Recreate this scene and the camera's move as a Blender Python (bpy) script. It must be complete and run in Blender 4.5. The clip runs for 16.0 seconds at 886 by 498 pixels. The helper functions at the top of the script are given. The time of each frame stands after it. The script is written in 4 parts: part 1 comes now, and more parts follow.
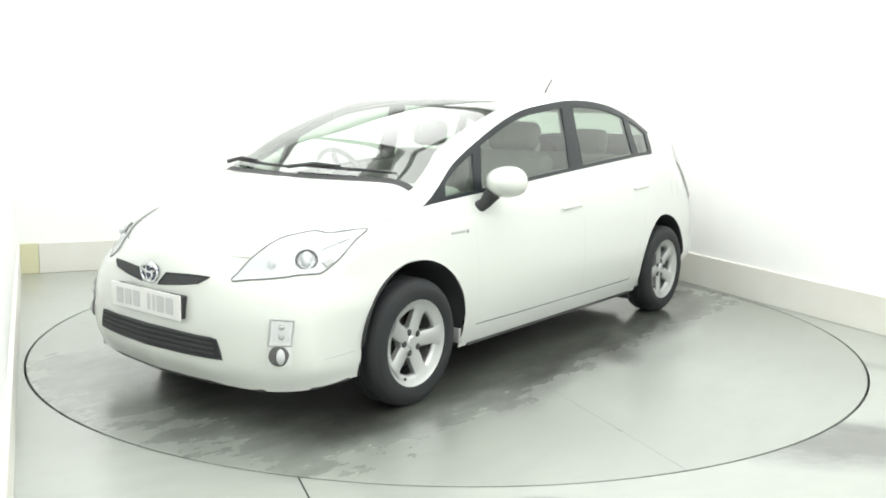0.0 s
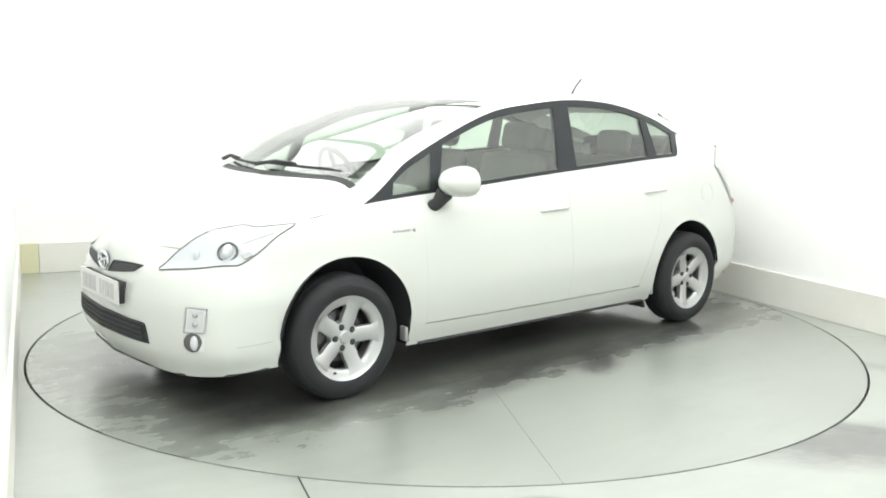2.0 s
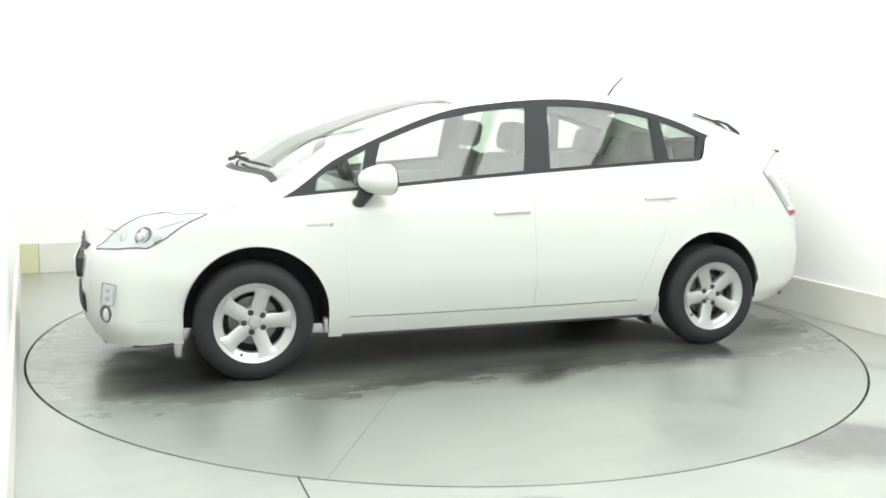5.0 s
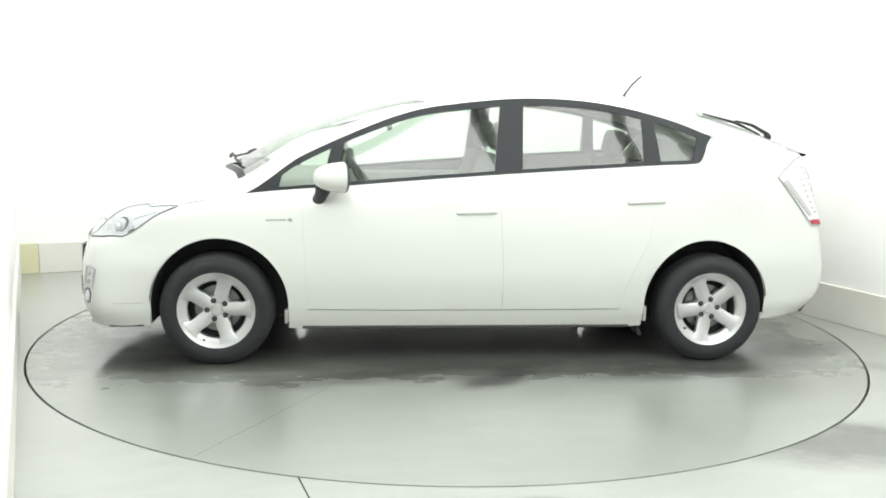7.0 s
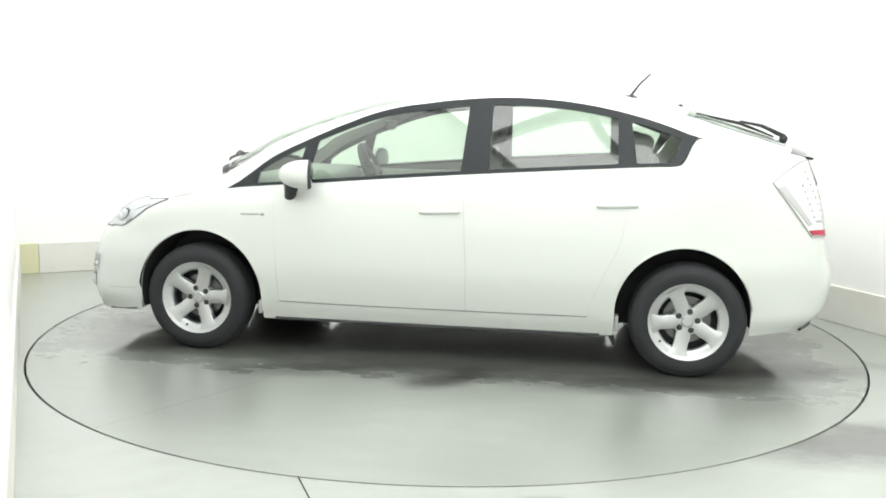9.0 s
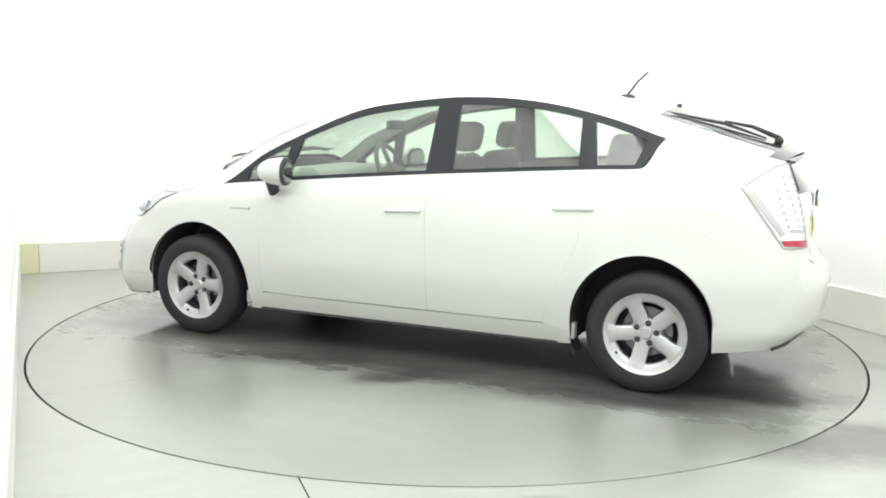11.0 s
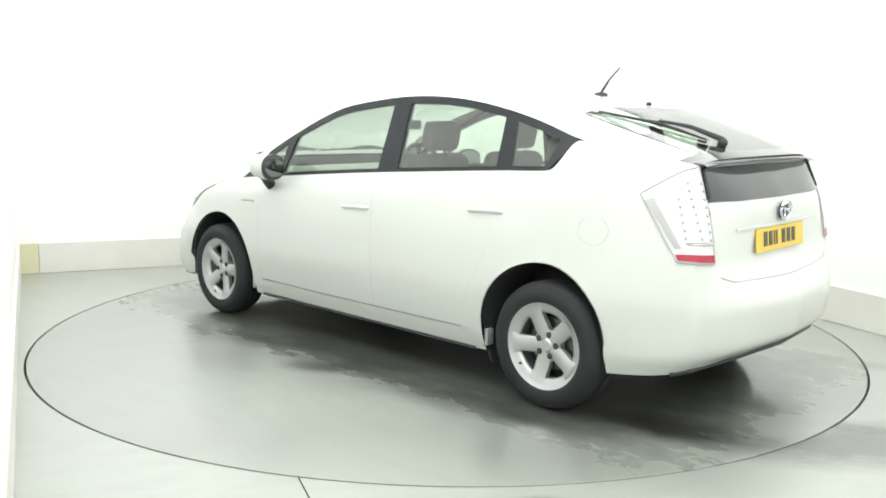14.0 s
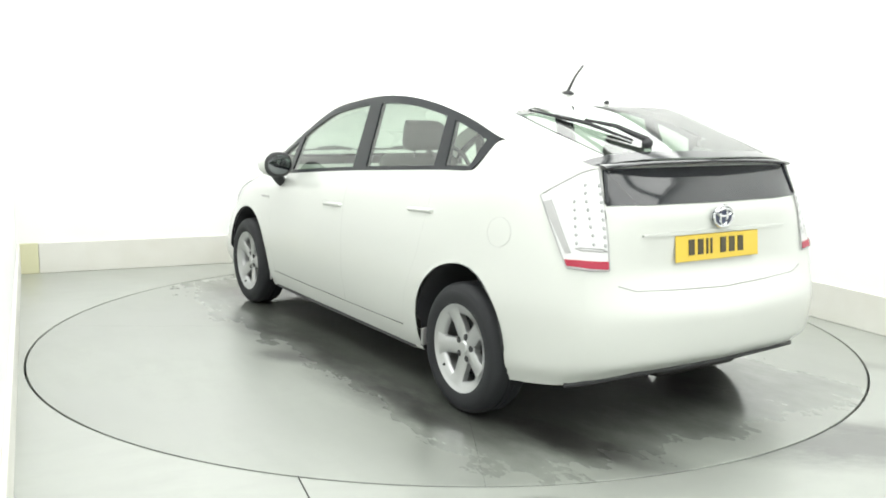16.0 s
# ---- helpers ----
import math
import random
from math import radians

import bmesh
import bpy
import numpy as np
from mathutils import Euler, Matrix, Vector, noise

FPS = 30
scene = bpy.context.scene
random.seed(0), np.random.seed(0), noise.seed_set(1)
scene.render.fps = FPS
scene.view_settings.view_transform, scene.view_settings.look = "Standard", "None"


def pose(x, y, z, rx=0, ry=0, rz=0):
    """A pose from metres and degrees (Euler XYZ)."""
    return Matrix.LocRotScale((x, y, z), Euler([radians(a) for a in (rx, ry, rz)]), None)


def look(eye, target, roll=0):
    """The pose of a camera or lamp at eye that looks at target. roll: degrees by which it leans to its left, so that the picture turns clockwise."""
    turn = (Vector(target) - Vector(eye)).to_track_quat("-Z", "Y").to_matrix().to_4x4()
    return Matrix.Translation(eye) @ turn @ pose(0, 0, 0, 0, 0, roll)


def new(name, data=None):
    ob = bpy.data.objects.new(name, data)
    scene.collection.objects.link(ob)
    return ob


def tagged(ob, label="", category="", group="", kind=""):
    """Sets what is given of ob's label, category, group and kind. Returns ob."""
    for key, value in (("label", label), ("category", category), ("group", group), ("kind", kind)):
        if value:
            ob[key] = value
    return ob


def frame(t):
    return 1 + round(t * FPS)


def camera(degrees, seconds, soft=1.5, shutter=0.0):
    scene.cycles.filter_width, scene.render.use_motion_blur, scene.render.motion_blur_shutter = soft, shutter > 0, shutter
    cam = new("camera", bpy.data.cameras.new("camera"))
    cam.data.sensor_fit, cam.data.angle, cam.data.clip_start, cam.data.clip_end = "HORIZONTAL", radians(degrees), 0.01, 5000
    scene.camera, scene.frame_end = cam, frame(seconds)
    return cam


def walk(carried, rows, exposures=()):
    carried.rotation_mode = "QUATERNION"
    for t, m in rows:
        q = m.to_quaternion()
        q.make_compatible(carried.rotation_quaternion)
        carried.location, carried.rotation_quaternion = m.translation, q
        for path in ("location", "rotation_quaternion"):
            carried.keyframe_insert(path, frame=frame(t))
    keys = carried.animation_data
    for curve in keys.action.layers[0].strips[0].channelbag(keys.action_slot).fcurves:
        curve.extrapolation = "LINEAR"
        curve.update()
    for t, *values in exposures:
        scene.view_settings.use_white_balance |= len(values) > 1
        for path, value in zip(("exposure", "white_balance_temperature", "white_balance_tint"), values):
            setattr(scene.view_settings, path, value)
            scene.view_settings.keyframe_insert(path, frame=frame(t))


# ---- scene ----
# camera: fixed on a bracket beside the long wall of the photo booth
cam = camera(53.28, 16.0, 1.8)
EYE = Vector((0.0, -5.525, 1.360))
YAW, PITCH, ROLL = radians(-0.320), radians(-8.808), 0.945
AIM = EYE + Vector((math.sin(YAW) * math.cos(PITCH), math.cos(YAW) * math.cos(PITCH), math.sin(PITCH)))
walk(cam, [(0.0, look(EYE, AIM, ROLL)), (16.0, look(EYE, AIM, ROLL))])

# ---- light ----
# the booth is turned against the camera: ROOM carries the booth's own axes (u across, v along)
ROOM_TURN = 24.8
ROOM = pose(0, 0, 0, 0, 0, ROOM_TURN)
U0, U1, V0, V1, HIGH = -2.503, 2.52, -6.6, 2.85, 3.1
world = bpy.data.worlds.new("booth_surround")
world.use_nodes = True
world.node_tree.nodes["Background"].inputs[0].default_value = (0.8, 0.9, 0.82, 1)
world.node_tree.nodes["Background"].inputs[1].default_value = 0.05
scene.world = world
LAMP_POWER = 31
LAMPS = [(u, v) for v in (-4.75, -1.75, 1.25) for u in (-1.63, 0.02, 1.67)]
for lu, lv in LAMPS:
    lamp = bpy.data.lights.new("tube_light", "AREA")
    lamp.shape, lamp.size, lamp.size_y = "RECTANGLE", 1.44, 2.8
    lamp.energy, lamp.color = LAMP_POWER, (0.985, 1.0, 0.975)
    ob = new("tube_light", lamp)
    ob.matrix_world = ROOM @ pose(lu, lv, HIGH - 0.075)


# ---- materials ----
def material(name, color, rough=0.5, metal=0.0, coat=0.0, spec=0.5):
    m = bpy.data.materials.new(name)
    m.use_nodes = True
    b = m.node_tree.nodes["Principled BSDF"]
    b.inputs["Base Color"].default_value = (*color, 1)
    b.inputs["Roughness"].default_value = rough
    b.inputs["Metallic"].default_value = metal
    b.inputs["Coat Weight"].default_value = coat
    b.inputs["Coat Roughness"].default_value = 0.04
    b.inputs["Specular IOR Level"].default_value = spec
    return m


def node(m, kind, **values):
    n = m.node_tree.nodes.new(kind)
    for key, value in values.items():
        n.inputs[key].default_value = value
    return n


def link(m, a, out, b, inp):
    m.node_tree.links.new(a.outputs[out], b.inputs[inp])


def ramp(m, source, out, stops):
    n = m.node_tree.nodes.new("ShaderNodeValToRGB")
    while len(n.color_ramp.elements) < len(stops):
        n.color_ramp.elements.new(0.5)
    for el, (p, c) in zip(n.color_ramp.elements, stops):
        el.position, el.color = p, (*c, 1)
    link(m, source, out, n, "Fac")
    return n


def grain(m, scale, strength, distance=0.002, detail=4):
    """Fine relief by noise in object space."""
    co = m.node_tree.nodes.new("ShaderNodeTexCoord")
    nz = node(m, "ShaderNodeTexNoise", Scale=scale, Detail=detail)
    link(m, co, "Object", nz, "Vector")
    bp = node(m, "ShaderNodeBump", Strength=strength, Distance=distance)
    link(m, nz, "Fac", bp, "Height")
    link(m, bp, "Normal", m.node_tree.nodes["Principled BSDF"], "Normal")
    return co, nz


def wall_paint(name, color, mark):
    m = material(name, color, 0.55)
    co, nz = grain(m, 140, 0.15, 0.001)
    big = node(m, "ShaderNodeTexNoise", Scale=1.7, Detail=5)
    link(m, co, "Object", big, "Vector")
    r = ramp(m, big, "Fac", [(0.35, mark), (0.6, color)])
    link(m, r, "Color", m.node_tree.nodes["Principled BSDF"], "Base Color")
    return m


def floor_paint(name, light, dirt, rough0, rough1, wet, offset=(0, 0, 0), stains_and_shade=(), wet_shade=None):
    """Glossy grey floor paint with scuffs, tyre dirt, damp patches and painted car shade; last argument: half length
    and half width of the wet, shaded middle.
    """
    m = material(name, light, 0.3, 0, 1.0)
    b = m.node_tree.nodes["Principled BSDF"]
    b.inputs["Coat IOR"].default_value = 1.75
    co = m.node_tree.nodes.new("ShaderNodeTexCoord")
    mp = node(m, "ShaderNodeMapping", Location=offset)
    link(m, co, "Object", mp, "Vector")
    big = node(m, "ShaderNodeTexNoise", Scale=1.1, Detail=5, Roughness=0.55)
    fine = node(m, "ShaderNodeTexNoise", Scale=9.0, Detail=8, Roughness=0.7)
    st = node(m, "ShaderNodeMapping", Scale=(1.0, 3.6, 1.0), Rotation=(0, 0, 0.35))
    link(m, mp, "Vector", st, "Vector")
    for n in (big, fine):
        link(m, mp, "Vector", n, "Vector")
    streak = node(m, "ShaderNodeTexNoise", Scale=2.6, Detail=3, Roughness=0.5)
    link(m, st, "Vector", streak, "Vector")
    r1 = ramp(m, big, "Fac", [(0.28, (0, 0, 0)), (0.70, (1, 1, 1))])
    r2 = ramp(m, streak, "Fac", [(0.30, (0, 0, 0)), (0.58, (1, 1, 1))])
    r3 = ramp(m, fine, "Fac", [(0.34, (0.4, 0.4, 0.4)), (0.52, (1, 1, 1))])
    mul = node(m, "ShaderNodeMix")
    mul.data_type, mul.blend_type = "RGBA", "MULTIPLY"
    mul.inputs["Factor"].default_value = wet
    link(m, r1, "Color", mul, 6)
    link(m, r2, "Color", mul, 7)
    mul2 = node(m, "ShaderNodeMix")
    mul2.data_type, mul2.blend_type = "RGBA", "MULTIPLY"
    mul2.inputs["Factor"].default_value = 0.55
    link(m, mul, 2, mul2, 6)
    link(m, r3, "Color", mul2, 7)
    mix = node(m, "ShaderNodeMix")
    mix.data_type = "RGBA"
    mix.inputs[6].default_value, mix.inputs[7].default_value = (*dirt, 1), (*light, 1)
    link(m, mul2, 2, mix, "Factor")
    last = mix
    for sx, sy, turn, length, width, dark, low in stains_and_shade:
        # a soft oval broken up by noise: dirt smears, and painted car shade
        ms = node(m, "ShaderNodeMapping", Location=(sx, sy, 0), Rotation=(0, 0, radians(turn)), Scale=(length, width, 1))
        ms.vector_type = "TEXTURE"
        link(m, co, "Object", ms, "Vector")
        gr = m.node_tree.nodes.new("ShaderNodeTexGradient")
        gr.gradient_type = "SPHERICAL"
        link(m, ms, "Vector", gr, "Vector")
        ns = node(m, "ShaderNodeTexNoise", Scale=3.6, Detail=8, Roughness=0.75)
        link(m, ms, "Vector", ns, "Vector")
        ad = node(m, "ShaderNodeMath")
        ad.operation = "MULTIPLY"
        link(m, gr, "Fac", ad, 0)
        link(m, ns, "Fac", ad, 1)
        rs = ramp(m, ad, "Value", [(low, (0, 0, 0)), (low + 0.26, (dark, dark, dark))])
        nx = node(m, "ShaderNodeMix")
        nx.data_type = "RGBA"
        nx.inputs[7].default_value = (0.045, 0.045, 0.042, 1)
        link(m, rs, "Color", nx, "Factor")
        link(m, last, 2, nx, 6)
        last = nx
    film_shade = None
    if wet_shade:
        # water dripped off the washed car: ragged middle film, car shade painted in
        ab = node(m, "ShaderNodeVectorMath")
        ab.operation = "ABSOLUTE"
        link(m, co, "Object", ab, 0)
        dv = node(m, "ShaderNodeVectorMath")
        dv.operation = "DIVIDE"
        dv.inputs[1].default_value = (wet_shade[0], wet_shade[1], 1)
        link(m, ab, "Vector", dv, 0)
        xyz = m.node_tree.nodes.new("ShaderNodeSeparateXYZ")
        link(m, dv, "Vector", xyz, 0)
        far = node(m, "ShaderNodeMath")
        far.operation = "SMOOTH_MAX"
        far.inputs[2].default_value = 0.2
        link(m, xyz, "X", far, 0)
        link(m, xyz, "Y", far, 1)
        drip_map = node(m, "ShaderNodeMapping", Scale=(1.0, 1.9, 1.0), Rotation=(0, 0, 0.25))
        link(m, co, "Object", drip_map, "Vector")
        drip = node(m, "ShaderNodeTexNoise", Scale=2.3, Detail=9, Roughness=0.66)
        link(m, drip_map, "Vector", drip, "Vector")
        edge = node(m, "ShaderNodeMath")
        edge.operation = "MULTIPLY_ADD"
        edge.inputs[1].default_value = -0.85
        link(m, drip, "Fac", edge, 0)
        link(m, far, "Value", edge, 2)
        film_shade = ramp(m, edge, "Value", [(0.34, (1, 1, 1)), (0.48, (0.5, 0.5, 0.5)), (0.62, (0, 0, 0))])
        soak_shade = node(m, "ShaderNodeMix")
        soak_shade.data_type, soak_shade.blend_type = "RGBA", "MULTIPLY"
        soak_shade.inputs[7].default_value = (0.42, 0.42, 0.41, 1)
        link(m, film_shade, "Color", soak_shade, "Factor")
        link(m, last, 2, soak_shade, 6)
        last = soak_shade
    link(m, last, 2, b, "Base Color")
    rr = ramp(m, big, "Fac", [(0.35, (rough0,) * 3), (0.65, (rough1,) * 3)])
    link(m, rr, "Color", b, "Roughness")
    # smooth and rubbed patches of the clear top coat
    rub = ramp(m, big, "Fac", [(0.30, (0.285, 0.285, 0.285)), (0.70, (0.34, 0.34, 0.34))])
    if film_shade:
        sleek = node(m, "ShaderNodeMix")
        sleek.data_type = "RGBA"
        sleek.inputs[7].default_value = (0.075, 0.075, 0.075, 1)
        link(m, film_shade, "Color", sleek, "Factor")
        link(m, rub, "Color", sleek, 6)
        link(m, sleek, 2, b, "Coat Roughness")
    else:
        link(m, rub, "Color", b, "Coat Roughness")
    bp = node(m, "ShaderNodeBump", Strength=0.03, Distance=0.002)
    link(m, fine, "Fac", bp, "Height")
    link(m, bp, "Normal", b, "Normal")
    return m


def glass_material(name, tint, rough=0.0, front=0.08):
    """A thin pane: see-through, with gloss that grows towards grazing views (front: the share straight on)."""
    m = bpy.data.materials.new(name)
    m.use_nodes = True
    nt = m.node_tree
    nt.nodes.clear()
    out = nt.nodes.new("ShaderNodeOutputMaterial")
    tr = nt.nodes.new("ShaderNodeBsdfTransparent")
    tr.inputs["Color"].default_value = (*tint, 1)
    gl = nt.nodes.new("ShaderNodeBsdfGlossy")
    gl.inputs["Roughness"].default_value = rough
    lw = nt.nodes.new("ShaderNodeLayerWeight")
    lw.inputs["Blend"].default_value = 0.5
    pw = nt.nodes.new("ShaderNodeMath")
    pw.operation = "POWER"
    pw.inputs[1].default_value = 4.0
    nt.links.new(lw.outputs["Facing"], pw.inputs[0])
    ma = nt.nodes.new("ShaderNodeMath")
    ma.operation = "MULTIPLY_ADD"
    ma.inputs[1].default_value, ma.inputs[2].default_value = 1 - front, front
    nt.links.new(pw.outputs[0], ma.inputs[0])
    mx = nt.nodes.new("ShaderNodeMixShader")
    nt.links.new(ma.outputs[0], mx.inputs[0])
    nt.links.new(tr.outputs[0], mx.inputs[1])
    nt.links.new(gl.outputs[0], mx.inputs[2])
    nt.links.new(mx.outputs[0], out.inputs[0])
    return m


WALL = wall_paint("white_wall_paint", (0.93, 0.935, 0.925), (0.90, 0.905, 0.895))
CEILING = wall_paint("white_ceiling_paint", (0.85, 0.86, 0.84), (0.82, 0.83, 0.81))
SKIRT = wall_paint("cream_board_paint", (0.74, 0.735, 0.69), (0.68, 0.67, 0.61))
SKIRT_YELLOW = wall_paint("yellowed_board_paint", (0.68, 0.67, 0.46), (0.62, 0.60, 0.38))
FLOOR = floor_paint("grey_floor_paint", (0.345, 0.37, 0.333), (0.275, 0.29, 0.266), 0.3, 0.5, 0.5, (3.1, 1.2, 0),
                    ((0.78, -2.50, -20, 0.9, 0.42, 0.8, 0.10), (0.86, -2.30, -50, 0.45, 0.10, 0.6, 0.18), (1.02, -2.42, -50, 0.5, 0.08, 0.6, 0.18), (-0.74, -2.45, -25, 0.2, 0.05, 0.5, 0.2),
                     (2.42, 0.5, 90, 1.5, 0.16, 0.55, 0.12), (1.9, -1.75, -60, 0.7, 0.16, 0.45, 0.15)))
# ovals along the car's flank paint its shade; the first is a dirt smear
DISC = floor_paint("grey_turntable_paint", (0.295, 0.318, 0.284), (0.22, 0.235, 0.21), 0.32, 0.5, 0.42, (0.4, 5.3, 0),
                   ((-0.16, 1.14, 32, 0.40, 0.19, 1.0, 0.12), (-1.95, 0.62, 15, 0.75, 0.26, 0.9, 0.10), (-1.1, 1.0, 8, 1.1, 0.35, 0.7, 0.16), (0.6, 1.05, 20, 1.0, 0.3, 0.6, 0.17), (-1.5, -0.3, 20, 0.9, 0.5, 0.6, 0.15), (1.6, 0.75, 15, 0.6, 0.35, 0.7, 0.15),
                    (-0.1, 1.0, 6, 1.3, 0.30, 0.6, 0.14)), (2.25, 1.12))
DARK_STEEL = material("dark_steel", (0.03, 0.03, 0.028), 0.5, 0.6)
PAINT = material("white_car_paint", (0.61, 0.63, 0.595), 0.32, 0, 1.0)
grain(PAINT, 900, 0.02, 0.0003)
BLACK = material("black_gloss_trim", (0.018, 0.021, 0.025), 0.3, 0, 0, 0.35)
MATT = material("black_plastic", (0.03, 0.031, 0.033), 0.55)
grain(MATT, 260, 0.25, 0.001)
LINER = material("wheel_arch_liner", (0.030, 0.031, 0.034), 0.8)
RUBBER = material("tyre_rubber", (0.021, 0.0225, 0.025), 0.68, 0, 0, 0.35)
grain(RUBBER, 120, 0.3, 0.002)
ALLOY = material("silver_alloy", (0.52, 0.53, 0.53), 0.32, 0.7)
grain(ALLOY, 300, 0.08, 0.0005)
STEEL = material("brake_steel", (0.18, 0.18, 0.18), 0.4, 0.9)
CHROME = material("chrome", (0.75, 0.76, 0.78), 0.12, 1.0)
BADGE_DARK = material("dark_badge_blue", (0.06, 0.07, 0.12), 0.25, 0.2)
SEAT_CLOTH = material("grey_seat_cloth", (0.13, 0.135, 0.13), 0.85)
grain(SEAT_CLOTH, 400, 0.4, 0.002)
TRIM = material("grey_cabin_trim", (0.33, 0.335, 0.32), 0.7)
grain(TRIM, 300, 0.3, 0.001)
LINING = material("pale_headlining", (0.42, 0.42, 0.39), 0.9)
GLASS = glass_material("tinted_window_glass", (0.80, 0.90, 0.81), 0.0, 0.15)
SCREEN = glass_material("windscreen_glass", (0.74, 0.84, 0.755), 0.0, 0.18)
LENS = glass_material("clear_lamp_lens", (0.97, 0.98, 0.99), 0.02, 0.05)
REFLECTOR = material("lamp_reflector", (0.58, 0.60, 0.61), 0.2)
LAMP_DARK = material("dark_lamp_recess", (0.10, 0.10, 0.10), 0.35)
MIRROR = material("mirror_silver", (0.2, 0.21, 0.22), 0.06, 1.0)
LAMP_WHITE = material("white_lamp_plastic", (0.68, 0.69, 0.69), 0.25)
LAMP_RED = material("red_lamp_plastic", (0.40, 0.03, 0.06), 0.25)
LED_GREY = material("grey_led_cell", (0.42, 0.42, 0.42), 0.3, 0.2)
LED_PALE = material("pale_led_cell", (0.42, 0.43, 0.43), 0.25)
SEAL_GREY = material("grey_lamp_seal", (0.15, 0.15, 0.15), 0.5)
PLATE_WHITE = material("white_plate", (0.74, 0.74, 0.72), 0.35)
PLATE_YELLOW = material("yellow_plate", (0.72, 0.52, 0.06), 0.35)
PLATE_INK = material("plate_ink", (0.055, 0.045, 0.02), 0.4)
PLATE_PALE = material("pale_plate_ink", (0.52, 0.53, 0.53), 0.4)
SMOKED = material("smoked_panel", (0.022, 0.024, 0.028), 0.08, 0, 0.5)
TUBE = bpy.data.materials.new("glowing_diffuser")
TUBE.use_nodes = True
TUBE.node_tree.nodes["Principled BSDF"].inputs["Emission Color"].default_value = (0.985, 1.0, 0.975, 1)
TUBE.node_tree.nodes["Principled BSDF"].inputs["Emission Strength"].default_value = 0.4


# ---- mesh helpers ----
def part(name, bm, mat, parent=None, label="", smooth=True):
    """Links a bmesh as one mesh object under a thing or a part."""
    data = bpy.data.meshes.new(name)
    bmesh.ops.recalc_face_normals(bm, faces=bm.faces) if len(bm.faces) < 20000 else None
    if mat.name.endswith(("glass", "lens")):
        # panes face outwards
        c = Vector((0, 0, 0.6))
        if sum(f.normal.dot(f.calc_center_median() - c) * f.calc_area() for f in bm.faces) < 0:
            bmesh.ops.reverse_faces(bm, faces=bm.faces)
    bm.to_mesh(data)
    bm.free()
    if smooth:
        data.polygons.foreach_set("use_smooth", [True] * len(data.polygons))
        data.set_sharp_from_angle(angle=radians(42))
    data.materials.append(mat)
    ob = new(name, data)
    ob.parent = parent
    if label:
        ob["label"] = label
    return ob


def sharp(ob, angle=35):
    ob.data.set_sharp_from_angle(angle=radians(angle))
    return ob


def from_lists(verts, faces):
    bm = bmesh.new()
    vs = [bm.verts.new(v) for v in verts]
    for f in faces:
        f = list(dict.fromkeys(f))
        if len(f) > 2:
            try:
                bm.faces.new([vs[i] for i in f])
            except ValueError:
                pass
    return bm


def grid_bm(points, close_u=False, close_v=False):
    """A sheet of quads through a table of points [i][j]."""
    n, k = len(points), len(points[0])
    verts = [p for row in points for p in row]
    faces = []
    for i in range(n - (0 if close_u else 1)):
        for j in range(k - (0 if close_v else 1)):
            a, b = i, (i + 1) % n
            c, d = j, (j + 1) % k
            faces.append((a * k + c, b * k + c, b * k + d, a * k + d))
    return from_lists(verts, faces)


def box(sx, sy, sz, at=(0, 0, 0), bevel=0.0, segments=2, turn=None):
    bm = bmesh.new()
    bmesh.ops.create_cube(bm, size=1)
    bmesh.ops.scale(bm, vec=(sx, sy, sz), verts=bm.verts)
    if bevel:
        bmesh.ops.bevel(bm, geom=bm.edges[:] + bm.verts[:], offset=bevel, segments=segments, affect="EDGES", profile=0.5)
    if turn is not None:
        bmesh.ops.transform(bm, matrix=turn, verts=bm.verts)
    bmesh.ops.translate(bm, vec=at, verts=bm.verts)
    return bm


def lathe(profile, n=48, axis="Y"):
    """Turns (radius, offset) pairs round the y axis."""
    rows = []
    for k in range(n):
        a = 2 * math.pi * k / n
        rows.append([(r * math.cos(a), o, r * math.sin(a)) for r, o in profile])
    return grid_bm(rows, close_u=True)


def tube(points, radius, n=8, close=False):
    """A round bar along points."""
    pts = [Vector(p) for p in points]
    rows = []
    for i, p in enumerate(pts):
        a = pts[i - 1] if (i or close) else p
        b = pts[(i + 1) % len(pts)] if (i < len(pts) - 1 or close) else p
        d = (b - a).normalized()
        side = d.orthogonal() if abs(d.z) > 0.95 else d.cross(Vector((0, 0, 1))).normalized()
        side.normalize()
        up = side.cross(d)
        rad = radius[i] if isinstance(radius, (list, tuple)) else radius
        rows.append([p + rad * (math.cos(2 * math.pi * k / n) * side + math.sin(2 * math.pi * k / n) * up) for k in range(n)])
    bm = grid_bm(rows, close_u=close, close_v=True)
    if not close:
        bm.verts.ensure_lookup_table()
        for row in (0, len(pts) - 1):
            try:
                bm.faces.new([bm.verts[row * n + k] for k in range(n)])
            except ValueError:
                pass
    return bm


def blob(radius, at, squash=(1, 1, 1), n=16):
    bm = bmesh.new()
    bmesh.ops.create_uvsphere(bm, u_segments=n, v_segments=max(6, n // 2), radius=radius)
    bmesh.ops.scale(bm, vec=squash, verts=bm.verts)
    bmesh.ops.translate(bm, vec=at, verts=bm.verts)
    return bm


def prism(outline, depth, axis=(0, 0, 1)):
    """Extrudes a flat outline of 3D points by depth along axis."""
    n = len(outline)
    ax = Vector(axis) * depth
    verts = [Vector(p) for p in outline] + [Vector(p) + ax for p in outline]
    faces = [tuple(range(n)), tuple(range(n, 2 * n))] + [(i, (i + 1) % n, n + (i + 1) % n, n + i) for i in range(n)]
    return from_lists(verts, faces)


